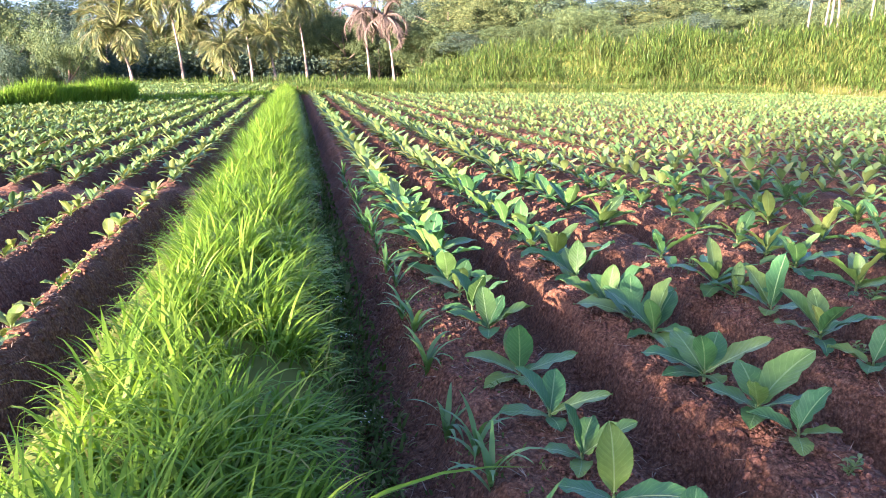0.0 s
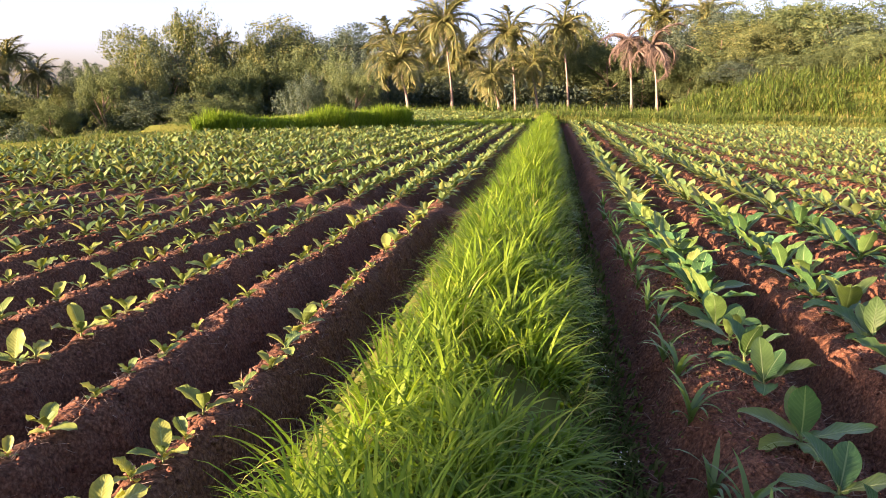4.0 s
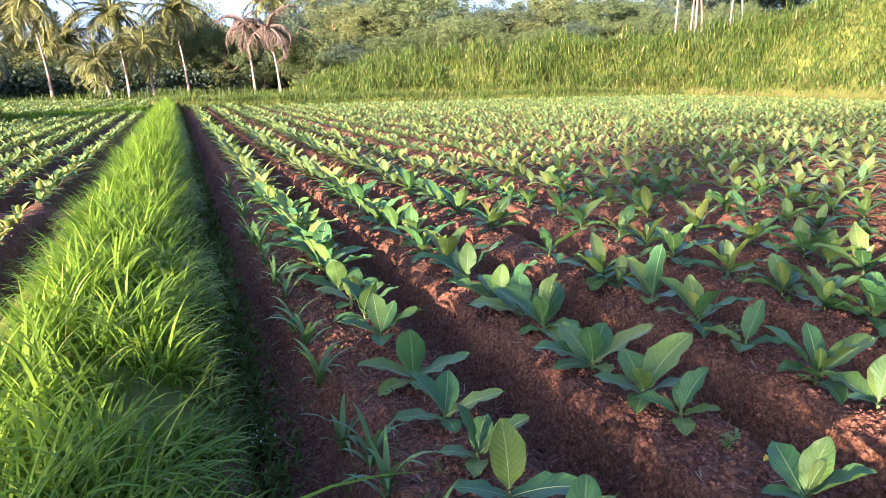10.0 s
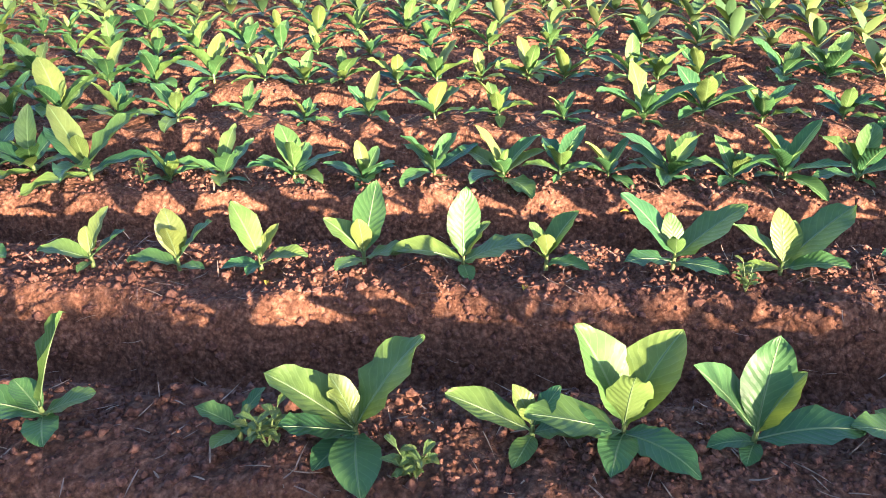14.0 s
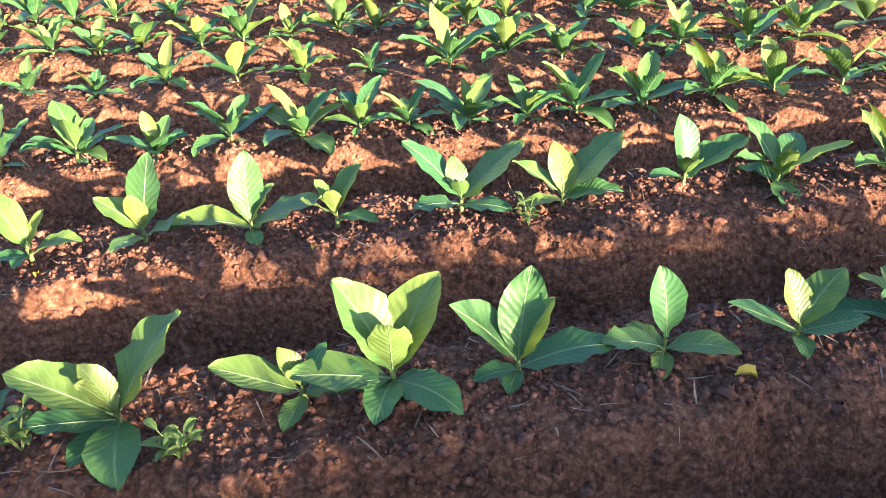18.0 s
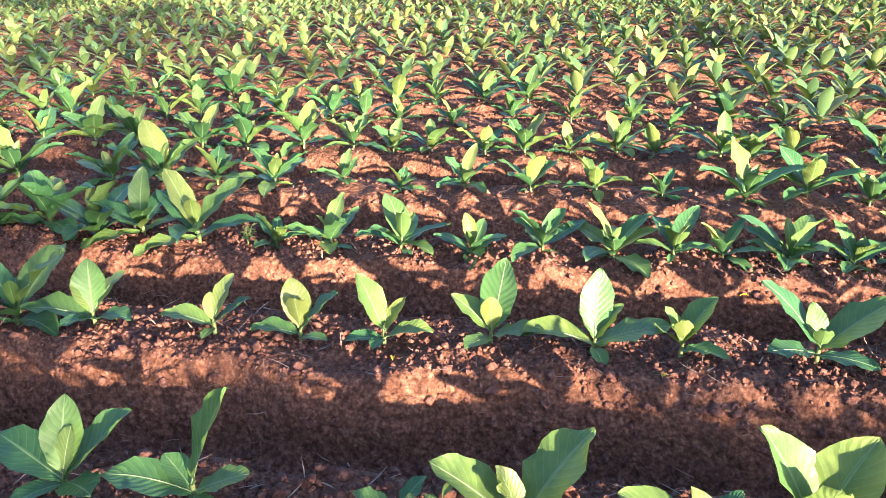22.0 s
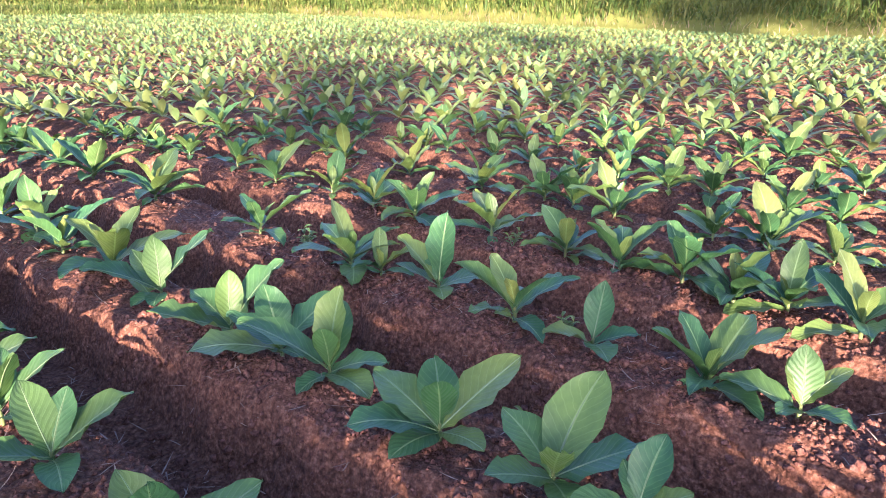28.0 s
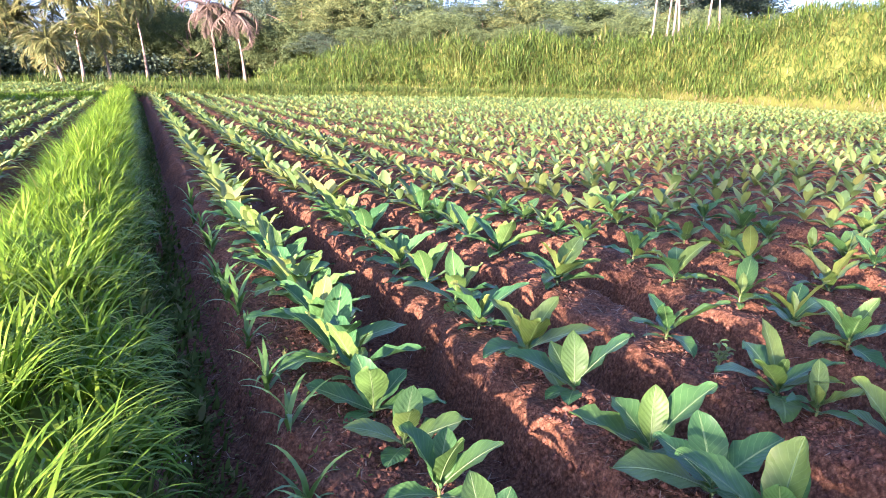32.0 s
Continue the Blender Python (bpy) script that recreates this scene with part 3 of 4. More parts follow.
plant_row(6, [(-1.32, 0.9), (-1.04, 0.9), (-0.82, 1.0), (-0.36, 0.9), (-0.09, 1.0), (0.25, 0.8), (0.59, 1.0), (0.88, 0.9), (1.29, 0.9), (1.59, 0.8), (1.91, 1.0), (2.3, 1.0), (2.77, 0.9), (3.13, 0.9), (3.7, 1.0), (4.05, 0.9), (4.49, 1.0)])
plant_row_left(1, [(1.7, 0.8), (2.24, 0.8), (2.7, 0.7), (3.15, 0.75), (3.55, 0.55), (4.15, 0.7), (4.66, 0.75), (5.5, 0.6), (6.0, 0.55), (7.1, 0.8), (7.5, 0.8), (8.17, 0.75)])
plant_row_left(2, [(2.3, 0.7), (2.88, 0.7), (3.26, 0.4), (3.95, 0.5), (4.4, 0.4), (5.3, 0.5), (6.1, 0.5)])
plant_row_left(3, [(2.82, 0.85), (3.1, 0.95), (3.57, 0.8), (3.75, 0.7), (4.12, 0.85), (4.69, 0.75), (5.2, 0.7), (5.52, 0.8), (5.99, 0.8), (6.6, 0.7)])
plant_row_left(4, [(3.2, 0.7), (3.56, 0.75), (4.05, 0.75), (4.26, 0.7), (4.85, 0.75), (5.55, 0.75), (6.2, 0.7)])
plant_row_left(5, [(3.6, 0.7), (4.28, 0.8), (4.8, 0.7), (5.6, 0.7), (6.3, 0.7)])

# the rest of both fields
spots = []
for k in range(1, NROW + 1):
    y = -24.0
    while y < FIELD_FAR - 0.4:
        y += random.uniform(0.28, 0.52) * (0.8 if k == 1 else 1 if y < 12 else 0.78)
        a, b = taken.get(k, (9, 9))
        if a < y < b:
            continue
        spots.append((ROW0 + (k - 1) * ROWD + random.gauss(0, 0.04), y, random.uniform(0.75, 1.2) * (1.15 if k < 4 and y > 3 else 1.0 if y < 12 else 0.85)))
for k in range(1, NLROW + 1):
    x = LROW0 - (k - 1) * LROWD
    y = -2.0
    while y < left_end(x) - 0.3:
        y += random.uniform(0.19, 0.40) * (0.75 if y > 11 else 1)
        a, b = takenl.get(k, (9, 9))
        if a < y < b or 9.9 < y - 0.036 * x < 10.7:
            continue
        spots.append((x + random.gauss(0, 0.04), y, random.uniform(0.40, 0.70) * (1.4 if y > 11 else 1.1)))


def near_by(x, y):
    return math.hypot(x - 1.5, y - 3.0)


spots.sort(key=lambda s: near_by(s[0], s[1]))
for x, y, s in spots[:190]:
    put_plant(x, y, s)


def field_rest(name, chosen, nl, nw, label):
    temps = []
    for i in range(10):
        Vs, Fs, Us, off = [], [], [], 0
        for L, W, rise, bend, turn, foot, fold, wave, sd in plant_spec(300 + i):
            V, UV = leaf_arrays(L, W, rise, bend, fold, 0, nl, nw, sd)
            c, s = math.cos(radians(turn)), math.sin(radians(turn))
            V = np.stack([V[:, 0] * c - V[:, 1] * s, V[:, 0] * s + V[:, 1] * c, V[:, 2] + foot], -1)
            Vs.append(V), Fs.append(grid_faces(nl + 1, nw + 1) + off)
            off += len(V)
        temps.append((np.concatenate(Vs), np.concatenate(Fs)))
    Vs, Fs, off = [], [], 0
    P = np.array(chosen)
    zs = height(P[:, 0], P[:, 1])
    for (x, y, s), z in zip(chosen, zs):
        V, F = temps[random.randrange(10)]
        t = random.uniform(0, 6.28)
        c, sn = math.cos(t) * s, math.sin(t) * s
        Vs.append(np.stack([V[:, 0] * c - V[:, 1] * sn + x, V[:, 0] * sn + V[:, 1] * c + y, V[:, 2] * s + z], -1))
        Fs.append(F + off)
        off += len(V)
    me = quad_mesh(name, np.concatenate(Vs), np.concatenate(Fs))
    return tagged(link(name, me, M_LEAF_HAZED), label, "tobacco plants", kind="stuff")


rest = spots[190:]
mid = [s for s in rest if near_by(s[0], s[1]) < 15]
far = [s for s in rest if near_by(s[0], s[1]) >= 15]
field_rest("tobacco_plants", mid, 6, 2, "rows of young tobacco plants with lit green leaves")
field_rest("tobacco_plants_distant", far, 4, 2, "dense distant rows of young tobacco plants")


# ---------- grass ----------
def blades(px, py, pz, L, Wd, az, lean, droop, seg):
    """Grass blades: arrays of feet, lengths, widths, directions and bends."""
    n = len(px)
    s = np.linspace(0, 1, seg + 1)
    th = lean[:, None] + droop[:, None] * s[None, :] ** 1.5
    dh, dv = np.sin(th), np.cos(th)
    hx = np.concatenate([np.zeros((n, 1)), np.cumsum((dh[:, 1:] + dh[:, :-1]) / 2, 1)], 1) * (L / seg)[:, None]
    hz = np.concatenate([np.zeros((n, 1)), np.cumsum((dv[:, 1:] + dv[:, :-1]) / 2, 1)], 1) * (L / seg)[:, None]
    w = Wd[:, None] / 2 * np.clip(1 - s[None, :] ** 2.2, 0.04, 1) * (0.6 + 0.4 * np.clip(s * 4, 0, 1))[None, :]
    ca, sa = np.cos(az)[:, None], np.sin(az)[:, None]
    cx, cy, cz = px[:, None] + hx * ca, py[:, None] + hx * sa, pz[:, None] + hz
    V = np.empty((n, seg + 1, 2, 3))
    for i, sg in ((0, -1), (1, 1)):
        V[:, :, i, 0], V[:, :, i, 1], V[:, :, i, 2] = cx - sa * w * sg, cy + ca * w * sg, cz + 0.0 * w
    F = grid_faces(seg + 1, 2)[None] + (np.arange(n) * (seg + 1) * 2)[:, None, None]
    return V.reshape(-1, 3), F.reshape(-1, 4)


def join_arrays(parts):
    Vs, Fs, off = [], [], 0
    for V, F in parts:
        Vs.append(V), Fs.append(F + off)
        off += len(V)
    return np.concatenate(Vs), np.concatenate(Fs)


def strip_grass(y0, y1, per_m2, wide, seg, scale=1.0):
    """Tufts along the bund, each a fan of arching blades."""
    area = (y1 - y0) * 1.3
    n = int(area * per_m2)
    nt = max(1, int(area * 20))
    tx, ty = rng.uniform(-0.98, 0.10, nt), rng.uniform(y0, y1, nt)
    grow = rng.uniform(0.72, 1.25, nt)
    tway = rng.uniform(0, 6.28, nt)
    t = rng.integers(0, nt, n)
    ox, oy = rng.normal(0, 0.05, n), rng.normal(0, 0.05, n)
    px, py = tx[t] + ox, ty[t] + oy
    side = (px + 0.5) / 0.6
    edge = np.clip(np.abs(side), 0, 1.2)
    L = scale * grow[t] * rng.uniform(0.30, 0.66, n) * (1.05 - 0.36 * edge ** 2) * (1 - 0.12 * sstep(-0.3, 0.05, px))
    dx = ox * 9 + 0.45 * np.cos(tway[t]) + np.where(side < 0, 0.2, 0.6) * side + rng.normal(0, 0.3, n)
    dy = oy * 9 + 0.45 * np.sin(tway[t]) + rng.normal(0, 0.3, n)
    way = np.arctan2(dy, dx)
    lean = np.abs(rng.normal(0.20, 0.20, n)) + np.where(side < 0, 0.16, 0.46) * edge ** 2
    droop = rng.uniform(0.7, 2.7, n)
    return blades(px, py, height(px, py) - 0.01, L, wide * rng.uniform(0.55, 1.45, n), way, lean, droop, seg)


# the first two stretches are unseen, made taller and denser to shade the near ridges
for y0, y1, dens, wide, seg, tall in ((-7.5, -1.5, 900, 0.022, 4, 1.4), (-1.5, 0.3, 1000, 0.021, 5, 1.36), (0.3, 5, 850, 0.018, 7, 0.82), (5, 12, 800, 0.02, 6, 0.8), (12, 26, 650, 0.02, 4, 1.0), (26, 47, 420, 0.028, 3, 1.0)):
    V, F = strip_grass(y0, y1, dens, wide, seg, tall)
    tagged(link("grass", quad_mesh("grass", V, F), M_GRASS), "lush bright green grass growing along the bund between the fields", "grass", kind="stuff")

# one long blade that hangs out over the furrow
path = [Vector(p) for p in ((-0.16, 1.80, 0.02), (-0.06, 1.83, 0.22), (0.08, 1.86, 0.33), (0.23, 1.90, 0.37), (0.40, 1.94, 0.385), (0.56, 1.965, 0.375), (0.70, 1.99, 0.345))]
V = []
for i, p in enumerate(path):
    w = 0.013 * (1 - (i / 6) ** 2.2) + 0.0008
    V += [p + Vector((0, -w, 0.2 * w)), p, p + Vector((0, w, 0.2 * w))]
    V[-2] = p - Vector((0, 0, 0.25 * w))
tagged(link("grass_blade", quad_mesh("grass_blade", np.array([tuple(v) for v in V]), grid_faces(7, 3)), M_GRASS), "long arching green grass blade hanging over the furrow", "grass blade", kind="thing")

n = 12000
px, py = 0.10 + 0.42 * rng.uniform(0, 1, n) ** 1.3, 3 + 44 * rng.uniform(0, 1, n)
V, F = blades(px, py, height(px, py) - 0.01, rng.uniform(0.06, 0.20, n) * (1 - 1.2 * (px - 0.1)), rng.uniform(0.012, 0.03, n) * (1 + py * 0.03), rng.uniform(-1.6, 1.6, n), np.abs(rng.normal(0.4, 0.3, n)), rng.uniform(0.3, 1.6, n), 3)
tagged(link("side_weeds", quad_mesh("side_weeds", V, F), M_WEED), "dark green weeds in the shade along the foot of the grass strip", "weeds", kind="stuff")

# low weeds creeping at both feet of the strip
def weed_patch(n, xa, xb, ya, yb, size):
    px, py = rng.uniform(xa, xb, n), ya + (yb - ya) * rng.uniform(0, 1, n) ** 1.4
    keep = vnoise(px * 3, py * 2.2, 41) > -0.35
    px, py = px[keep], py[keep]
    n = len(px)
    return blades(px, py, height(px, py) + rng.uniform(0, 0.05, n), size * rng.uniform(0.6, 1.4, n), size * 0.55 * rng.uniform(0.6, 1.3, n), rng.uniform(0, 6.28, n), rng.uniform(0.5, 1.4, n), rng.uniform(0, 0.6, n), 2)


V, F = join_arrays([weed_patch(24000, 0.0, 0.42, -1, 14, 0.03), weed_patch(5000, 0.10, 0.42, 6, 44, 0.09), weed_patch(2600, -1.32, -1.0, -1, 14, 0.05), weed_patch(900, 0.5, 0.95, 0, 9, 0.03)])
tagged(link("weeds", quad_mesh("weeds", V, F), M_WEED), "small creeping green weeds at the foot of the grass strip", "weeds", kind="stuff")


# ---------- maize-like seedlings beside the first ridge ----------
def seedling(seed):
    r = np.random.default_rng(seed)
    ob = new("corn_seedling")
    for i in range(9):
        a = i * 2.6 + r.uniform(-0.5, 0.5)
        V, F = blades(np.zeros(1), np.zeros(1), np.full(1, 0.01 * i), np.full(1, r.uniform(0.15, 0.27)), np.full(1, 0.026), np.full(1, a), np.full(1, r.uniform(0.2, 0.7)), np.full(1, r.uniform(0.8, 1.9)), 6)
        link("leaf", quad_mesh("leaf", V, F), M_CORN, ob)
    return tagged(ob, "small grassy corn seedling with narrow arching blades", "seedling", "corn seedlings beside the ridge", "thing")


SEED = [seedling(i) for i in range(4)]
for i, y in enumerate((1.6, 2.0, 2.45, 2.78, 3.15, 3.8, 4.25, 4.68, 5.2, 5.69, 6.3, 6.9, 7.3, 7.71, 8.2, 8.68, 9.3, 9.9, 10.6, 11.3)):
    x = 0.70 + random.uniform(-0.03, 0.03)
    m = pose(x, y, float(height(x, y)) - 0.01, 0, 0, random.uniform(0, 360))
    sd = SEED[i] if i < 4 else copy_thing(SEED[i % 4], m)
    sd.matrix_basis = m
    sd.scale = (random.uniform(1.0, 1.35),) * 3


# small flowering weeds on the slope of the strip
M_PETAL = leafy("pale_petals", [(0.0, (0.55, 0.58, 0.50)), (1.0, (0.70, 0.70, 0.62))], 0.2, 0.6, False)
for x, y in ((0.22, 5.25), (0.31, 4.75), (0.20, 6.2), (0.33, 3.6)):
    r = np.random.default_rng(int(x * 1000 + y * 10))
    ob = new("flowering_weed")
    ob.location = (x, y, float(height(x, y)))
    n = 46
    V, F = blades(r.normal(0, 0.05, n), r.normal(0, 0.05, n), r.uniform(0, 0.08, n), r.uniform(0.03, 0.06, n), r.uniform(0.012, 0.024, n), r.uniform(0, 6.28, n), r.uniform(0.4, 1.4, n), r.uniform(0, 0.7, n), 2)
    link("leaves", quad_mesh("leaves", V, F), M_WEED, ob)
    n = 16
    V, F = blades(r.normal(0, 0.05, n), r.normal(0, 0.05, n), r.uniform(0.08, 0.13, n), r.uniform(0.008, 0.014, n), r.uniform(0.008, 0.012, n), r.uniform(0, 6.28, n), r.uniform(0.2, 1.4, n), r.uniform(0, 0.4, n), 2)
    link("flowers", quad_mesh("flowers", V, F), M_PETAL, ob)
    tagged(ob.children[-1], "tiny pale flowers", kind="stuff")
    tagged(ob, "low green weed with tiny pale flowers beside the grass", "weed", "flowering weeds", "thing")


# small leafy weeds among the tobacco
def ridge_weed(x, y, size, seed):
    """A low herb: a few upright stalks, each with pairs of small leaves."""
    r = random.Random(seed)
    ob = new("ridge_weed")
    ob.location = (x, y, float(height(x, y)) - 0.005)
    for i in range(4):
        a, h = r.uniform(0, 6.28), size * r.uniform(0.6, 1.1)
        ux, uy = math.cos(a) * size * 0.35, math.sin(a) * size * 0.35
        V, F = tube([(0, 0, 0), (ux * 0.5, uy * 0.5, h * 0.6), (ux, uy, h)], [0.003, 0.0025, 0.0015], 5)
        stalk = link("stalk", quad_mesh("stalk", V, F), M_STEM, ob)
        for j in range(6):
            f = 0.35 + 0.13 * j
            V, UV = leaf_arrays(size * 0.42, size * 0.2, 35, 50, 0.3, 0.6, 5, 4, r.randrange(9999))
            lf = link("leaf", quad_mesh("leaf", V, grid_faces(6, 5), UV), M_LEAF_INNER, stalk)
            lf.matrix_basis = pose(ux * f, uy * f, h * f, 0, 0, j * 137 + i * 40)
    return tagged(ob, "small bright green leafy weed growing on a soil ridge", "weed", "weeds on the ridges", "thing")


for i, (x, y, size) in enumerate(((2.03, 0.74, 0.13), (1.95, 0.33, 0.12), (2.9, -0.78, 0.10), (2.12, 2.23, 0.09), (2.25, 2.98, 0.10), (3.05, 5.1, 0.13), (3.95, 4.2, 0.11), (3.1, 3.3, 0.10), (1.2, 5.0, 0.09), (4.0, 2.0, 0.10))):
    ridge_weed(x, y, size, 500 + i)


# ---------- clods, straw, fallen leaves ----------
def lumps(n, xa, xb, ya, yb, s0, s1, seed, crest=False):
    r = np.random.default_rng(seed)
    px, py = r.uniform(xa, xb, n), r.uniform(ya, yb, n)
    if crest:
        px = ROW0 + ROWD * np.round((px - ROW0) / ROWD) + r.normal(0, 0.13, n)
    s = s0 * (s1 / s0) ** (r.uniform(0, 1, n) ** 2.2)
    pz = height(px, py) + s * 0.2
    ring = np.arange(5) * 2 * math.pi / 5
    ball = np.array([(q * math.cos(t), q * math.sin(t), z) for q, z in ((0.8, -0.5), (0.98, 0.12), (0.13, 0.7)) for t in ring])
    face = grid_faces(3, 5, True)
    V = ball[None] * r.uniform(0.6, 1.3, (n, 15, 1)) * s[:, None, None] * r.uniform(0.65, 1.1, (n, 1, 3))
    a = r.uniform(0, 6.28, n)
    c, sn = np.cos(a)[:, None], np.sin(a)[:, None]
    tilt = r.uniform(-0.6, 0.6, n)[:, None]
    x, y, z = V[..., 0], V[..., 1] * np.cos(tilt) - V[..., 2] * np.sin(tilt), V[..., 1] * np.sin(tilt) + V[..., 2] * np.cos(tilt)
    W = np.stack([x * c - y * sn + px[:, None], x * sn + y * c + py[:, None], z + pz[:, None]], -1)
    F = face[None] + (np.arange(n) * 15)[:, None, None]
    return W.reshape(-1, 3), F.reshape(-1, 4)


V, F = join_arrays([lumps(24000, 1.5, 3.6, -2.2, 4.5, 0.0035, 0.016, 1), lumps(15000, 0.7, 4.3, -2.2, 5.5, 0.006, 0.024, 11, True), lumps(5500, 1.5, 4.3, -2.2, 5.0, 0.011, 0.036, 12), lumps(12000, 0.35, 1.5, 0.5, 7, 0.004, 0.020, 2), lumps(7000, 3.6, 8, -4, 8, 0.008, 0.03, 3), lumps(6000, -5.5, -1.3, 1.5, 9, 0.008, 0.034, 4), lumps(2500, 1.3, 5, 4.5, 9, 0.009, 0.028, 5)])
tagged(link("soil_clods", quad_mesh("soil_clods", V, F), M_CLOD), "loose crumbs and clods of red-brown soil", "soil clods", kind="stuff")


def straw(n, xa, xb, ya, yb, seed, crest=False):
    r = np.random.default_rng(seed)
    px, py = r.uniform(xa, xb, n), r.uniform(ya, yb, n)
    if crest:
        px = LROW0 + LROWD * np.round((px - LROW0) / LROWD) + r.normal(0, 0.07, n)
    return blades(px, py, height(px, py) + 0.012, r.uniform(0.03, 0.11, n), r.uniform(0.003, 0.008, n), r.uniform(0, 6.28, n), r.uniform(1.1, 1.75, n), r.uniform(-0.7, 0.7, n), 3)


V, F = join_arrays([straw(4200, 0.4, 5, -2.5, 7, 1), straw(2600, -5, -1.3, 1.5, 9, 2), straw(7000, -8, -1.74, 1.5, 16, 3, True)])
tagged(link("straw", quad_mesh("straw", V, F), M_STRAW), "scattered bits of dry straw and twigs on the soil", "straw", kind="stuff")

for x, y, sz in ((2.16, 2.07, 0.045), (2.86, 0.02, 0.035), (1.95, -1.12, 0.06), (2.9, 1.0, 0.03), (3.75, -0.5, 0.04)):
    V, UV = leaf_arrays(sz, sz * 0.7, 25, 70, 0.9, 1.0, 6, 4, int(x * 100))
    fl = link("fallen_leaf", quad_mesh("fallen_leaf", V, grid_faces(7, 5), UV), M_YELLOW)
    fl.matrix_basis = pose(x, y, float(height(x, y)) + 0.008, 0, 0, x * 500)
    tagged(fl, "small curled yellow fallen leaf on the soil", "fallen leaf", "fallen leaves", "thing")

# ---------- grass beyond the fields ----------
def area_grass(n, fx, fy, Lr, wide, seg, leanm=0.15):
    """n blades, feet from the two functions of uniform pairs."""
    u, v = rng.uniform(0, 1, n), rng.uniform(0, 1, n)
    px, py = fx(u, v), fy(u, v)
    L = rng.uniform(*Lr, n) * (0.8 + 0.35 * vnoise(px * 0.5, py * 0.5, 51))
    return blades(px, py, height(px, py) - 0.03, L, wide * rng.uniform(0.7, 1.3, n), rng.uniform(0, 6.28, n), np.abs(rng.normal(leanm, 0.15, n)), rng.uniform(0.2, 1.4, n), seg)


def bank_spots(n, q0, q1):
    """Feet spread over the bank between two depths."""
    x, y = rng.uniform(5, 50, n * 4), rng.uniform(-16, 82, n * 4)
    q = bank_q(x, y)
    ok = (q > q0) & (q < q0 + (q1 - q0) * rng.uniform(0, 1, n * 4) ** 0.7) & (rng.uniform(0, 1, n * 4) < sstep(10, 13, x))
    return x[ok][:n], y[ok][:n]


def spot_grass(px, py, Lr, wide, seg, leanm, up=0.0):
    n = len(px)
    lush = 0.85 + 0.4 * vnoise(px * 0.4, py * 0.4, 51) + 0.4 * vnoise(px * 1.1, py * 1.1, 52)
    L = rng.uniform(*Lr, n) * np.clip(lush, 0.5, 1.4)
    way = rng.uniform(0, 6.28, n)
    lift = up * np.clip(lush, 0.2, 1.6) * rng.uniform(0, 1, n) ** 0.8
    return blades(px, py, height(px, py) - 0.03 + lift, L, wide * rng.uniform(0.6, 1.4, n), way, np.abs(rng.normal(leanm, 0.25, n)), rng.uniform(0.5, 2.3, n), seg)


V, F = join_arrays([spot_grass(*bank_spots(90000, 0.7, 13), (0.5, 1.1), 0.07, 3, 0.35, 1.15), spot_grass(*bank_spots(14000, 1.2, 13), (1.0, 1.8), 0.05, 3, 0.14)])
tagged(link("bank_grass", quad_mesh("bank_grass", V, F), M_BANK), "tall sunlit yellow-green grass on the bank beside the field", "tall grass", kind="stuff")
V, F = spot_grass(*bank_spots(22000, 0.0, 2.4), (0.25, 0.8), 0.034, 3, 0.4, 0.25)
tagged(link("dry_grass", quad_mesh("dry_grass", V, F), M_DRY), "straw-coloured dry grass along the foot of the bank", "dry grass", kind="stuff")
V, F = join_arrays([area_grass(9000, lambda u, v: 0.3 + 36 * u, lambda u, v: FIELD_FAR - 0.2 + 1.6 * v, (0.35, 0.8), 0.03, 3, 0.3),
                    area_grass(9000, lambda u, v: -4 + 42 * u, lambda u, v: FIELD_FAR + 1.2 + 16 * v, (0.25, 0.5), 0.05, 2, 0.4),
                    area_grass(2500, lambda u, v: -12 + 40 * u, lambda u, v: 63 + 2 * v, (0.6, 1.2), 0.05, 3)])
tagged(link("bund_grass", quad_mesh("bund_grass", V, F), M_BANK), "green grass on the low bund that ends the field", "grass", kind="stuff")
V, F = join_arrays([area_grass(9000, lambda u, v: -13.6 + 6.6 * u, lambda u, v: left_end(-13.6 + 6.6 * u) + 0.2 + 1.6 * v, (0.5, 1.0), 0.035, 3),
                    area_grass(2600, lambda u, v: -7.0 + 5.7 * u, lambda u, v: left_end(-7.0 + 5.7 * u) + 0.1 + 0.8 * v, (0.15, 0.35), 0.03, 3)])
tagged(link("hedge_grass", quad_mesh("hedge_grass", V, F), M_GRASS), "dark green tall grass clumps at the end of the field", "tall grass", kind="stuff")
V, F = join_arrays([area_grass(7000, lambda u, v: -13.1 - 4.5 * u, lambda u, v: 6 + 30 * v, (0.12, 0.3), 0.03, 2, 0.5),
                    area_grass(6000, lambda u, v: -17.6 - 1.2 * u, lambda u, v: 6 + 36 * v, (0.3, 0.7), 0.03, 3)])
V2, F2 = area_grass(16000, lambda u, v: -18.5 - 45 * u, lambda u, v: 2 + 62 * v, (0.25, 0.6), 0.09, 2, 0.4)
V, F = join_arrays([(V, F), (V2, F2)])
tagged(link("border_grass", quad_mesh("border_grass", V, F), M_BANK), "short yellowish grass on the border beside the field", "grass", kind="stuff")
crop = []
for k in range(12):
    x = -1.9 - 0.95 * k
    y = left_end(x) + 2.2
    while y < 64:
        y += random.uniform(0.28, 0.5)
        crop.append((x + random.gauss(0, 0.04), y, random.uniform(0.7, 1.1)))
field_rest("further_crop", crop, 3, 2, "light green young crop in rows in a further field")


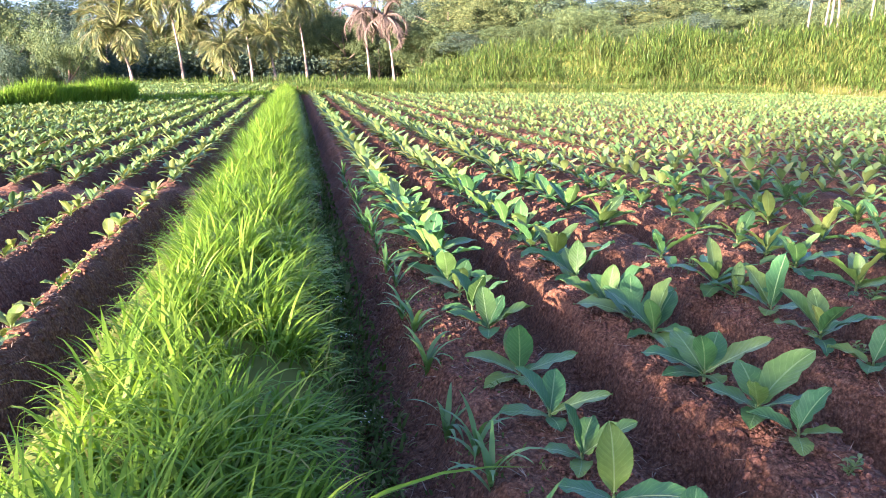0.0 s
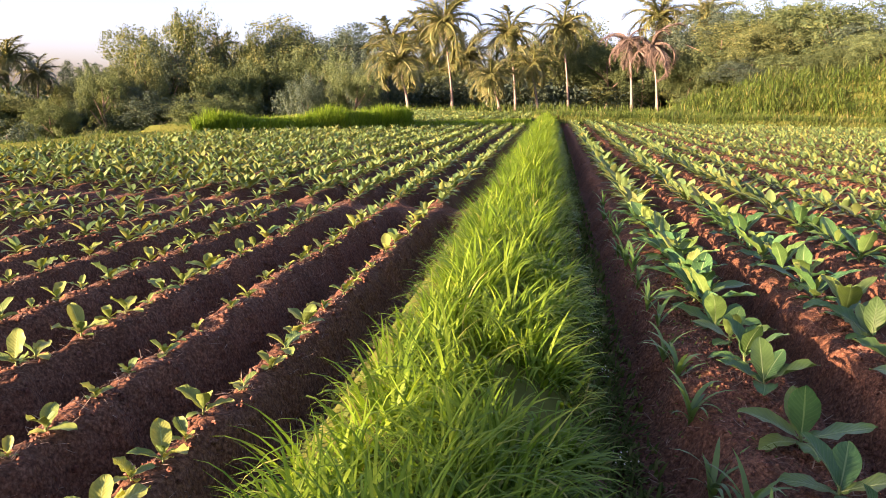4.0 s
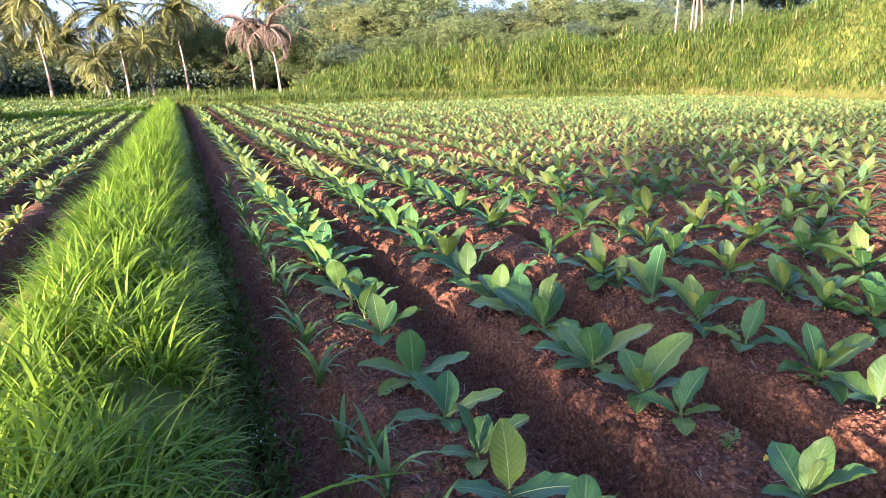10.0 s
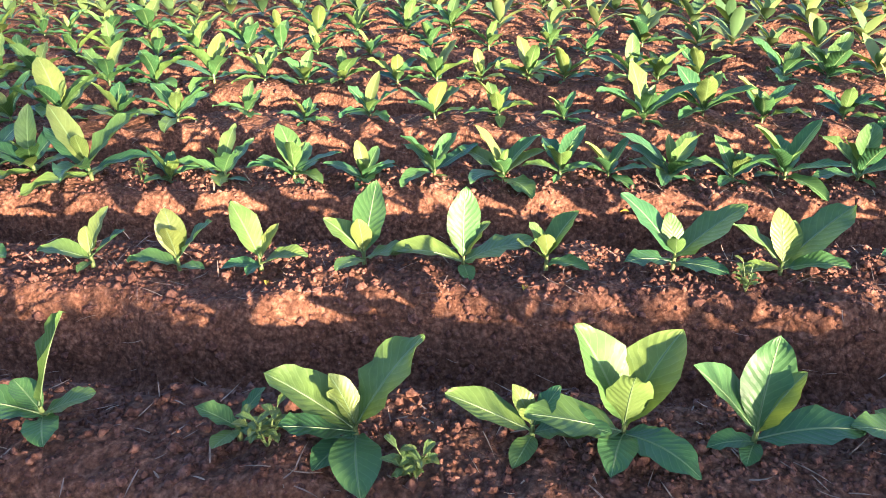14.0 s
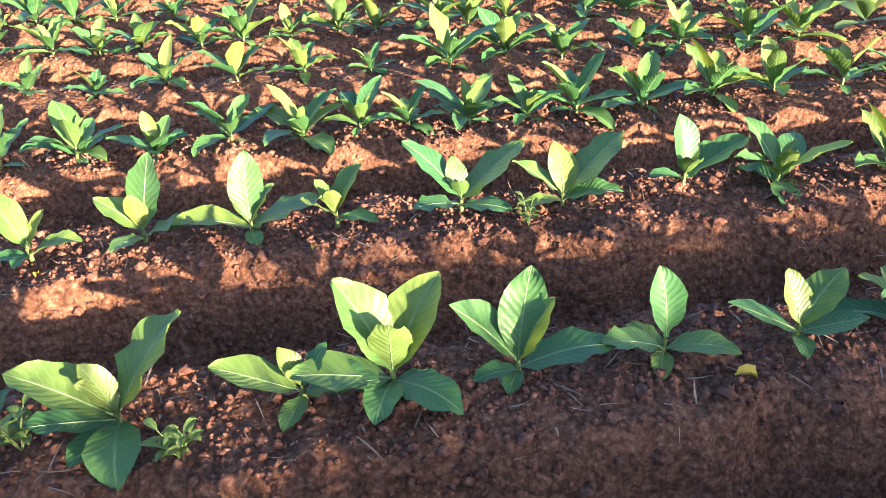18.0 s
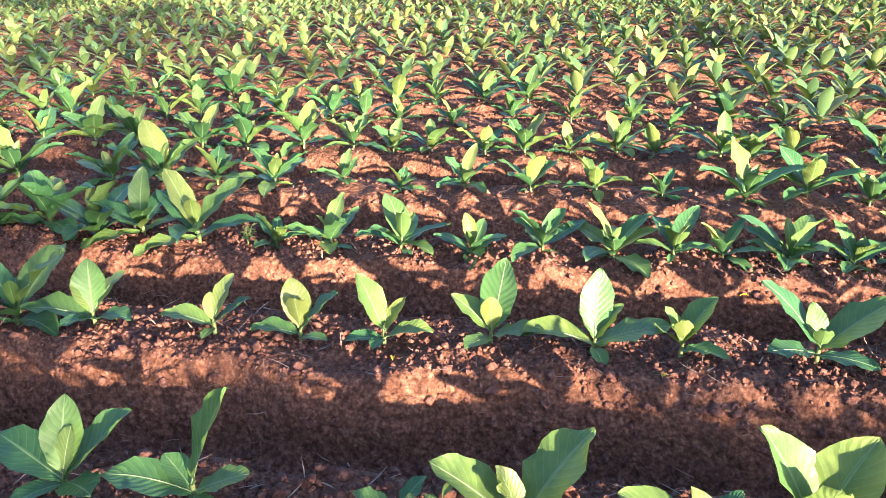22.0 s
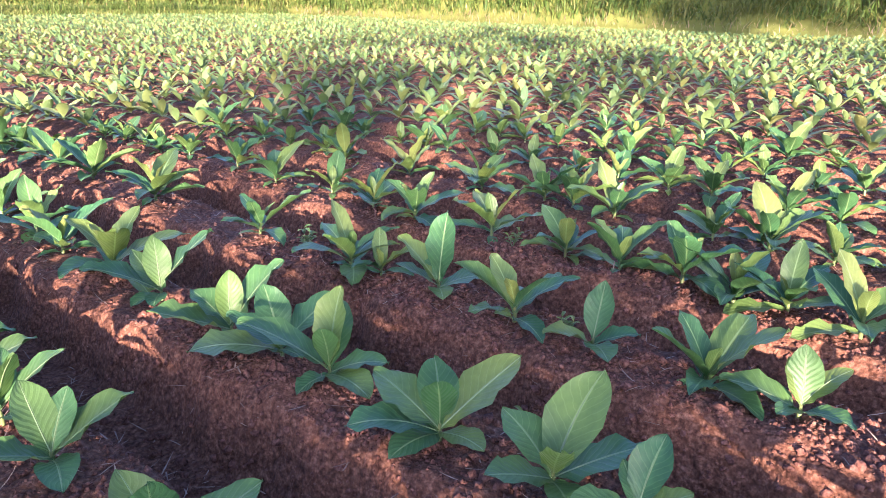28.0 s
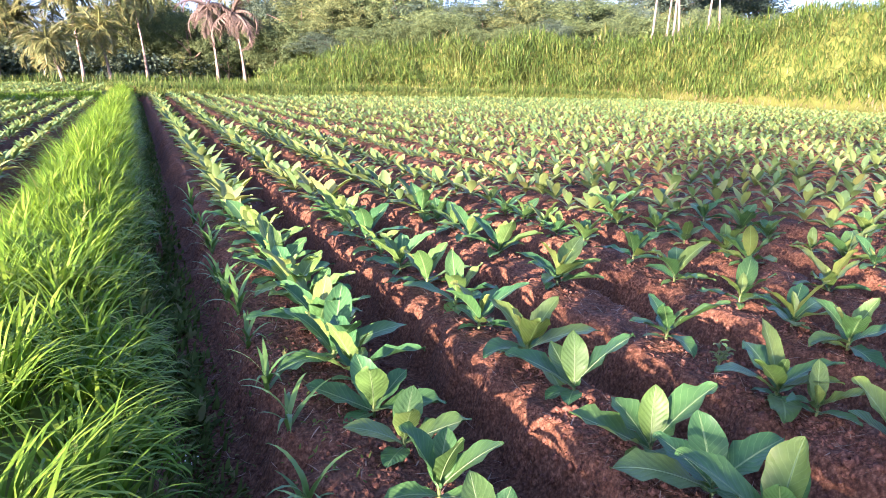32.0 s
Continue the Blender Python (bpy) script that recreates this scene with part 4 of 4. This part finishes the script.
# ---------- palms ----------
def frond_mesh(name, L, sag, n, leaflet, seed):
    r = np.random.default_rng(seed)
    s = np.linspace(0, 1, 9)
    ang = radians(52) - radians(sag) * s ** 1.1
    x = np.concatenate([[0], np.cumsum(np.cos(ang[1:]))]) * L / 8
    z = np.concatenate([[0], np.cumsum(np.sin(ang[1:]))]) * L / 8
    V0, F0 = tube([(a, 0, b) for a, b in zip(x, z)], [0.05 * (1 - 0.85 * t) for t in s], 4)
    t = np.repeat(np.linspace(0.14, 1.0, n), 2)
    side = np.tile([1, -1], n)
    px, pz = np.interp(t, s, x), np.interp(t, s, z)
    Lf = leaflet * np.clip(np.sin(np.pi * (t * 0.8 + 0.15)), 0.25, 1) * r.uniform(0.8, 1.15, 2 * n)
    az = side * (1.15 - 0.6 * t) + r.normal(0, 0.12, 2 * n)
    V1, F1 = blades(px, np.zeros(2 * n), pz, Lf, np.full(2 * n, L * 0.024), az, np.full(2 * n, 1.45) + r.normal(0, 0.18, 2 * n), r.uniform(0.6, 1.6, 2 * n), 3)
    return quad_mesh(name, *join_arrays([(V0, F0), (V1, F1)]))


FROND = [frond_mesh("frond", 1.0, 75, 40, 0.32, 1), frond_mesh("frond", 1.0, 110, 40, 0.34, 2), frond_mesh("frond", 1.0, 145, 40, 0.30, 3)]
for me in FROND:
    me.materials.append(M_PALM)
FROND_DRY = [frond_mesh("frond", 1.0, 105, 30, 0.26, 4), frond_mesh("frond", 1.0, 150, 30, 0.26, 5)]
for me in FROND_DRY:
    me.materials.append(M_PALM_DRY)


def palm(x, y, shift, top, L, dry):
    r = random.Random(int(x * 13 + y * 7))
    ob = new("coconut_palm")
    z0 = float(height(x, y)) - 0.1
    ob.location = (x, y, z0)
    H = top - z0
    pts = [(shift * (i / 8) ** 1.5, 0.15 * math.sin(i), H * i / 8) for i in range(9)]
    V, F = tube(pts, [0.19 - 0.075 * min(1, i / 3) - 0.004 * i for i in range(9)], 9)
    link("trunk", quad_mesh("trunk", V, F), M_TRUNK, ob)
    n = 16 if dry else 25
    for i in range(n):
        f = i / (n - 1)
        me = FROND_DRY[i % 2] if dry else FROND[min(2, int(f * 2.2 + r.uniform(0, 0.9)))]
        fr = link("frond", me, None, ob)
        tilt = (-40 + 92 * f) if not dry else (-25 + 85 * f + r.uniform(-12, 12))
        sc = L * (r.uniform(1.05, 1.4) if not dry else r.uniform(0.8, 1.35))
        fr.matrix_basis = pose(shift, 0.15 * math.sin(8), H, 0, 0, i * 137.5 + r.uniform(-15, 15)) @ pose(0, 0, 0, r.uniform(-25, 25), tilt, 0) @ Matrix.Scale(sc, 4)
    lab = "tall coconut palm with withered drooping brown fronds" if dry else "tall coconut palm with a slender pale trunk and feathery green fronds"
    return tagged(ob, lab, "palm tree", "palms at the field's far edge", "thing")


palm(-10.9, 79.3, -1.1, 8.9, 3.9, 0)
palm(-4.2, 81.9, -0.9, 8.0, 3.3, 0)
palm(-13.7, 68.7, -1.0, 4.6, 3.2, 0)
palm(1.6, 84.0, -1.1, 8.8, 3.3, 0)
palm(7.9, 77.6, -0.8, 7.2, 3.0, 1)
palm(10.4, 77.3, -1.0, 6.7, 3.5, 1)
palm(-66.9, 63.3, 0.2, 2.8, 2.7, 0)
palm(-63.2, 64.2, 0.1, 1.6, 2.4, 0)
palm(-57.2, 67.0, 0.3, 2.6, 2.6, 0)
palm(-56.5, 70.1, 0.1, 4.4, 2.7, 0)
palm(-55.7, 73.3, 0.2, 2.9, 2.4, 0)
palm(-9.5, 89.5, -1.2, 6.1, 3.9, 0)
palm(11.1, 94.3, 1.0, 11.1, 3.7, 0)
palm(19.4, 93.0, -2.1, 10.9, 3.9, 0)
palm(-15.7, 93.7, -0.8, 8.7, 3.7, 0)
palm(-42.0, 88.6, 0.1, 6.5, 2.6, 0)
palm(-1.6, 74.0, -0.8, 4.3, 2.6, 0)
palm(-20.4, 89.7, 0.4, 7.9, 3.2, 0)
palm(-5.1, 69.8, -0.9, 3.1, 2.5, 0)


# ---------- broad-leaved trees ----------
def crown_mesh(seed, clumps, leaves, size, round_shell=False):
    """A crown one unit wide and high: tufts of small leaves round an uneven shell."""
    r = np.random.default_rng(seed)
    lobes = r.normal(0, 1, (16, 3))
    lobes /= np.linalg.norm(lobes, axis=1)[:, None]
    lobes = lobes * np.array([0.62, 0.62, 0.62]) * r.uniform(0.45, 1.1, (16, 1))
    lr = r.uniform(0.19, 0.36, 16)
    c = []
    while len(c) < clumps:
        i = r.integers(0, 16)
        d = r.normal(0, 1, 3)
        d /= np.linalg.norm(d)
        c.append(lobes[i] + d * lr[i] * r.uniform(0.55, 1.05))
    c = np.array(c)
    if round_shell:
        c /= np.linalg.norm(c, axis=1)[:, None]
        c *= r.uniform(0.25, 0.97, (clumps, 1)) ** 0.6
    n = clumps * leaves
    d = r.normal(0, 1, (n, 3))
    d[:, 2] += 0.25
    d /= np.linalg.norm(d, axis=1)[:, None]
    ctr = np.repeat(c, leaves, 0) + d * np.repeat(r.uniform(0.05, 0.12, clumps), leaves)[:, None] * r.uniform(0.6, 1.1, (n, 1))
    nrm = d + r.normal(0, 0.45, (n, 3))
    a = np.cross(nrm, r.normal(0, 1, (n, 3)))
    a /= np.linalg.norm(a, axis=1)[:, None]
    b = np.cross(nrm, a)
    b /= np.linalg.norm(b, axis=1)[:, None]
    s = size * r.uniform(0.6, 1.4, (n, 1))
    V = np.stack([ctr - a * s, ctr + b * s * 0.5, ctr + a * s, ctr - b * s * 0.5], 1).reshape(-1, 3)
    lo, hi = np.percentile(V, 1, 0), np.percentile(V, 99, 0)
    V = (V - (lo + hi) / 2) / ((hi - lo) / 2)
    return V, np.arange(n * 4).reshape(n, 4)


CROWNS = []
for i in range(6):
    V, F = crown_mesh(60 + i, 560, 60, 0.0145)
    me = quad_mesh("crown", V, F, None, False)
    me.materials.append(M_TREE[(0, 1, 2, 1, 0, 2)[i]])
    CROWNS.append(me)


# sparse round crown for the unseen shade tree, thinned to dapple its shadow
V, F = crown_mesh(92, 140, 34, 0.031, True)
me = quad_mesh("crown", V, F, None, False)
me.materials.append(M_TREE[1])
CROWNS.append(me)


SHRUBS = []
for i in range(3):
    V, F = crown_mesh(80 + i, 200, 40, 0.026)
    me = quad_mesh("crown", V, F, None, False)
    me.materials.append(M_TREE[i])
    SHRUBS.append(me)


def tree(x, y, top, half, kind, name="broadleaf_tree", label="leafy broad-leaved tree with a rounded uneven crown", clear=0.0):
    r = random.Random(int(x * 11 + y * 5 + top * 3))
    ob = new(name)
    z0 = float(height(x, y)) - 0.1
    ob.location = (x, y, z0)
    H = top - z0
    low = H * (clear or r.uniform(0.04, 0.14))
    V, F = tube([(0, 0, 0), (0.05 * H * r.uniform(-1, 1), 0.03 * H, H * 0.35), (0.04 * H * r.uniform(-1, 1), 0, H * 0.8)], [0.028 * H, 0.02 * H, 0.006 * H], 7)
    parts = [(V, F)]
    for i in range(5):
        a = r.uniform(0, 6.28)
        z = H * r.uniform(0.25, 0.55)
        parts.append(tube([(0, 0, z), (half * 0.35 * math.cos(a), half * 0.35 * math.sin(a), z + H * 0.14), (half * 0.7 * math.cos(a), half * 0.7 * math.sin(a), z + H * 0.25)], [0.012 * H, 0.008 * H, 0.003 * H], 5))
    link("trunk", quad_mesh("trunk", *join_arrays(parts)), M_BARK, ob)
    cr = link("crown", SHRUBS[kind % 3] if name == "shrub" else CROWNS[kind if kind > 5 else (kind + r.choice((0, 0, 4))) % 6], None, ob)
    hh = (H - low) / 2
    cr.matrix_basis = pose(0, 0, low + hh, 0, 0, r.uniform(0, 360)) @ Matrix.Diagonal((half, half, hh * 0.93, 1))
    return tagged(ob, label, "tree", "trees round the fields", "thing")


tree(-67.7, 73.7, 5.6, 2.0, 0)
tree(-43.9, 67.0, 3.8, 2.2, 1)
tree(-49.2, 81.4, 8.5, 5.1, 2)
tree(-42.3, 81.8, 10.5, 4.7, 1)
tree(-56.9, 82.3, 4.6, 2.9, 0)
tree(-35.3, 77.4, 4.7, 3.5, 3)
tree(-34.2, 88.7, 10.4, 6.2, 2)
tree(-28.0, 83.5, 6.7, 4.3, 3)
tree(-35.8, 119.8, 12.4, 8.2, 0)
tree(-20.6, 75.3, 4.8, 2.7, 1)
tree(-24.4, 71.0, 3.2, 2.8, 0)
tree(-56.1, 64.0, 0.6, 3.8, 3)
tree(-62.2, 65.2, 0.2, 3.7, 0)
tree(-52.7, 66.8, 0.7, 3.8, 2)
tree(-47.7, 64.3, 0.6, 2.6, 1)
tree(-39.9, 69.4, 1.7, 3.9, 0)
tree(-34.5, 70.0, 1.3, 3.8, 3)
tree(-1.3, 100.0, 6.7, 4.9, 0)
tree(4.2, 99.9, 8.2, 5.7, 3)
tree(2.4, 98.0, 11.4, 5.6, 1)
tree(-18.9, 108.4, 6.1, 4.5, 0)
tree(-10.1, 111.6, 5.6, 4.6, 2)
tree(17.5, 83.2, 9.6, 5.6, 2)
tree(24.4, 84.6, 12.4, 5.4, 1)
tree(27.4, 79.4, 11.5, 5.5, 3)
tree(18.7, 75.8, 5.6, 3.8, 0)
tree(31.9, 75.6, 9.8, 5.0, 0)
tree(33.8, 72.6, 8.4, 3.9, 2)
tree(41.5, 79.9, 11.0, 4.4, 1)
tree(22.6, 72.6, 6.0, 3.7, 3)
tree(27.6, 73.0, 6.7, 3.8, 1)
tree(49.8, 81.0, 11.4, 6.2, 3)
tree(57.2, 82.1, 10.3, 4.9, 0)
tree(13.8, 80.9, 6.5, 3.4, 3)
tree(11.0, 104.4, 9.3, 4.3, 0)
tree(0.3, 95.0, 9.1, 4.7, 1)
tree(-43.4, 78.9, 6.8, 3.3, 0)
tree(-36.3, 84.6, 8.3, 3.6, 1)
tree(-32.6, 90.4, 9.2, 3.6, 0)
tree(-20.7, 81.4, 6.1, 3.1, 2)
tree(-14.8, 94.9, 6.9, 3.1, 1)
tree(-10.7, 91.4, 4.1, 2.9, 3)
tree(-3.9, 99.9, 8.1, 3.6, 2)
tree(6.1, 89.8, 8.2, 3.7, 1)
tree(12.8, 91.1, 8.9, 3.9, 0)
tree(14.5, 82.7, 6.1, 3.2, 2)
tree(18.4, 88.1, 9.3, 4.1, 3)
tree(19.8, 79.5, 7.0, 3.2, 1)
tree(23.0, 89.0, 11.1, 4.5, 0)
tree(-45.1, 71.0, 4.2, 2.1, 2)
tree(-41.3, 70.9, 4.6, 2.4, 1)
tree(-49.0, 73.2, 3.4, 2.2, 0)
tree(17.0, 90.4, 12.2, 4.5, 0)
tree(19.8, 79.6, 9.3, 3.7, 2)
tree(28.5, 70.5, 7.6, 3.1, 3)
tree(31.3, 67.1, 5.8, 2.8, 1)
tree(41.0, 73.4, 7.4, 3.8, 0)
tree(47.3, 83.6, 12.2, 4.7, 2)
tree(35.0, 69.7, 6.5, 2.9, 3)
tree(12.7, 99.2, 10.3, 4.5, 3)
tree(48.3, 73.6, 8.1, 3.6, 1)
tree(56.5, 77.7, 9.2, 4.3, 3)
tree(68.6, 86.1, 16.0, 8.1, 2)
tree(75.9, 82.5, 15.8, 8.3, 0)

# the tree behind the camera whose shade lies over the field; the rest are unseen, added only to cast shade: two tall
# ones on the bank, a low one beside the strip on the near ridges
tree(-17.5, -13.3, 9.1, 4.8, 6, clear=0.465)
tree(-8.8, -20.5, 13.2, 4.4, 4, clear=0.67)
tree(-5.3, -24.9, 12.9, 4.2, 1, clear=0.68)
tree(-10.24, -6.41, 2.95, 1.05, 2, clear=0.77)

# slim pale trunks above the bank
for x, y in ((45.2, 59.9), (50.6, 64.6), (44.8, 56.4), (49.1, 60.7), (49.6, 57.7), (53.2, 59.8), (55.5, 52.0), (62.0, 56.8), ):
    ob = new("slim_tree")
    z0 = float(height(x, y)) - 0.1
    ob.location = (x, y, z0)
    lean = random.uniform(-1.2, 1.2)
    V, F = tube([(0, 0, 0), (lean * 0.3, 0, 4), (lean, 0.2, 9), (lean * 1.2, 0, 13)], [0.11, 0.10, 0.08, 0.04], 7)
    link("trunk", quad_mesh("trunk", V, F), M_PALE, ob)
    cr = link("crown", CROWNS[random.choice((0, 3))], None, ob)
    cr.matrix_basis = pose(lean * 1.2, 0, 13.5) @ Matrix.Diagonal((2.4, 2.4, 2.4, 1))
    tagged(ob, "slim tree with a bare pale trunk above the bank", "tree", "slim pale trees above the bank", "thing")

# ---------- far woods and undergrowth ----------
def wood_line(name, n, fx, fy, hgt, size, material, label):
    r = np.random.default_rng(len(name) + n)
    u = r.uniform(0, 1, n)
    px, py = fx(u) + r.normal(0, 2.0, n), fy(u) + r.normal(0, 2.0, n)
    top = (hgt(u) if callable(hgt) else hgt) * (0.75 + 0.35 * vnoise(u * 45, u * 0 + 1.7, 71) + 0.2 * vnoise(u * 160, u * 0 + 4.2, 72))
    pz = height(px, py) + top * r.uniform(0, 1, n) ** 0.7
    ctr = np.stack([px, py, pz], -1)
    a = r.normal(0, 1, (n, 3))
    a /= np.linalg.norm(a, axis=1)[:, None]
    b = np.cross(a, r.normal(0, 1, (n, 3)))
    b /= np.linalg.norm(b, axis=1)[:, None]
    s = size * r.uniform(0.6, 1.4, (n, 1))
    V = np.stack([ctr - a * s, ctr + b * s * 0.6, ctr + a * s, ctr - b * s * 0.6], 1)
    me = quad_mesh(name, V.reshape(-1, 3), np.arange(n * 4).reshape(n, 4), None, False)
    return tagged(link(name, me, material), label, "woods", kind="stuff")


AZ = (-50, -46, -37, -34, -25, -12, -1, 8, 17, 30, 48)
UP = (-1.2, -1.0, 0.0, 4.5, 7.0, 7.0, 7.0, 11.0, 13.0, 12.0, 10.0)
for i in range(46):
    a = -50 + 98 * (i + random.uniform(-0.4, 0.4)) / 45
    dist = random.uniform(92, 116)
    tree(dist * math.sin(radians(a)), dist * math.cos(radians(a)), float(np.interp(a, AZ, UP)) * random.uniform(0.65, 1.15), random.uniform(2.4, 4.4), random.randrange(6))
for i in range(64):
    a = -52 + 72 * (i + random.uniform(-0.4, 0.4)) / 63
    dist = random.uniform(86, 98)
    tree(dist * math.sin(radians(a)), dist * math.cos(radians(a)), random.uniform(2.2, 4.8) if a > -33 else random.uniform(-3.0, -0.4), random.uniform(1.6, 3.0), random.randrange(6), "shrub", "dense leafy shrub at the foot of the trees")
for i in range(26):
    a = -56 + 30 * (i + random.uniform(-0.4, 0.4)) / 25
    dist = random.uniform(46, 62)
    tree(dist * math.sin(radians(a)), dist * math.cos(radians(a)), random.uniform(-2.6, -0.6), random.uniform(1.2, 2.2), random.randrange(6), "shrub", "dense leafy shrub at the foot of the trees")
wood_line("undergrowth", 42000, lambda u: -95 + 150 * u, lambda u: 96 + 5 * np.sin(u * 9) - 26 * (1 - u) ** 2, 3.2, 0.20, M_TREE[0], "dense dark undergrowth below the palms and trees")
wood_line("far_woods", 60000, lambda u: -150 + 290 * u, lambda u: 140 - 160 * (u - 0.5) ** 2, lambda u: 4.2 + 4.5 * sstep(0.42, 0.34, u), 0.4, M_TREE[0], "distant dark green line of woods")
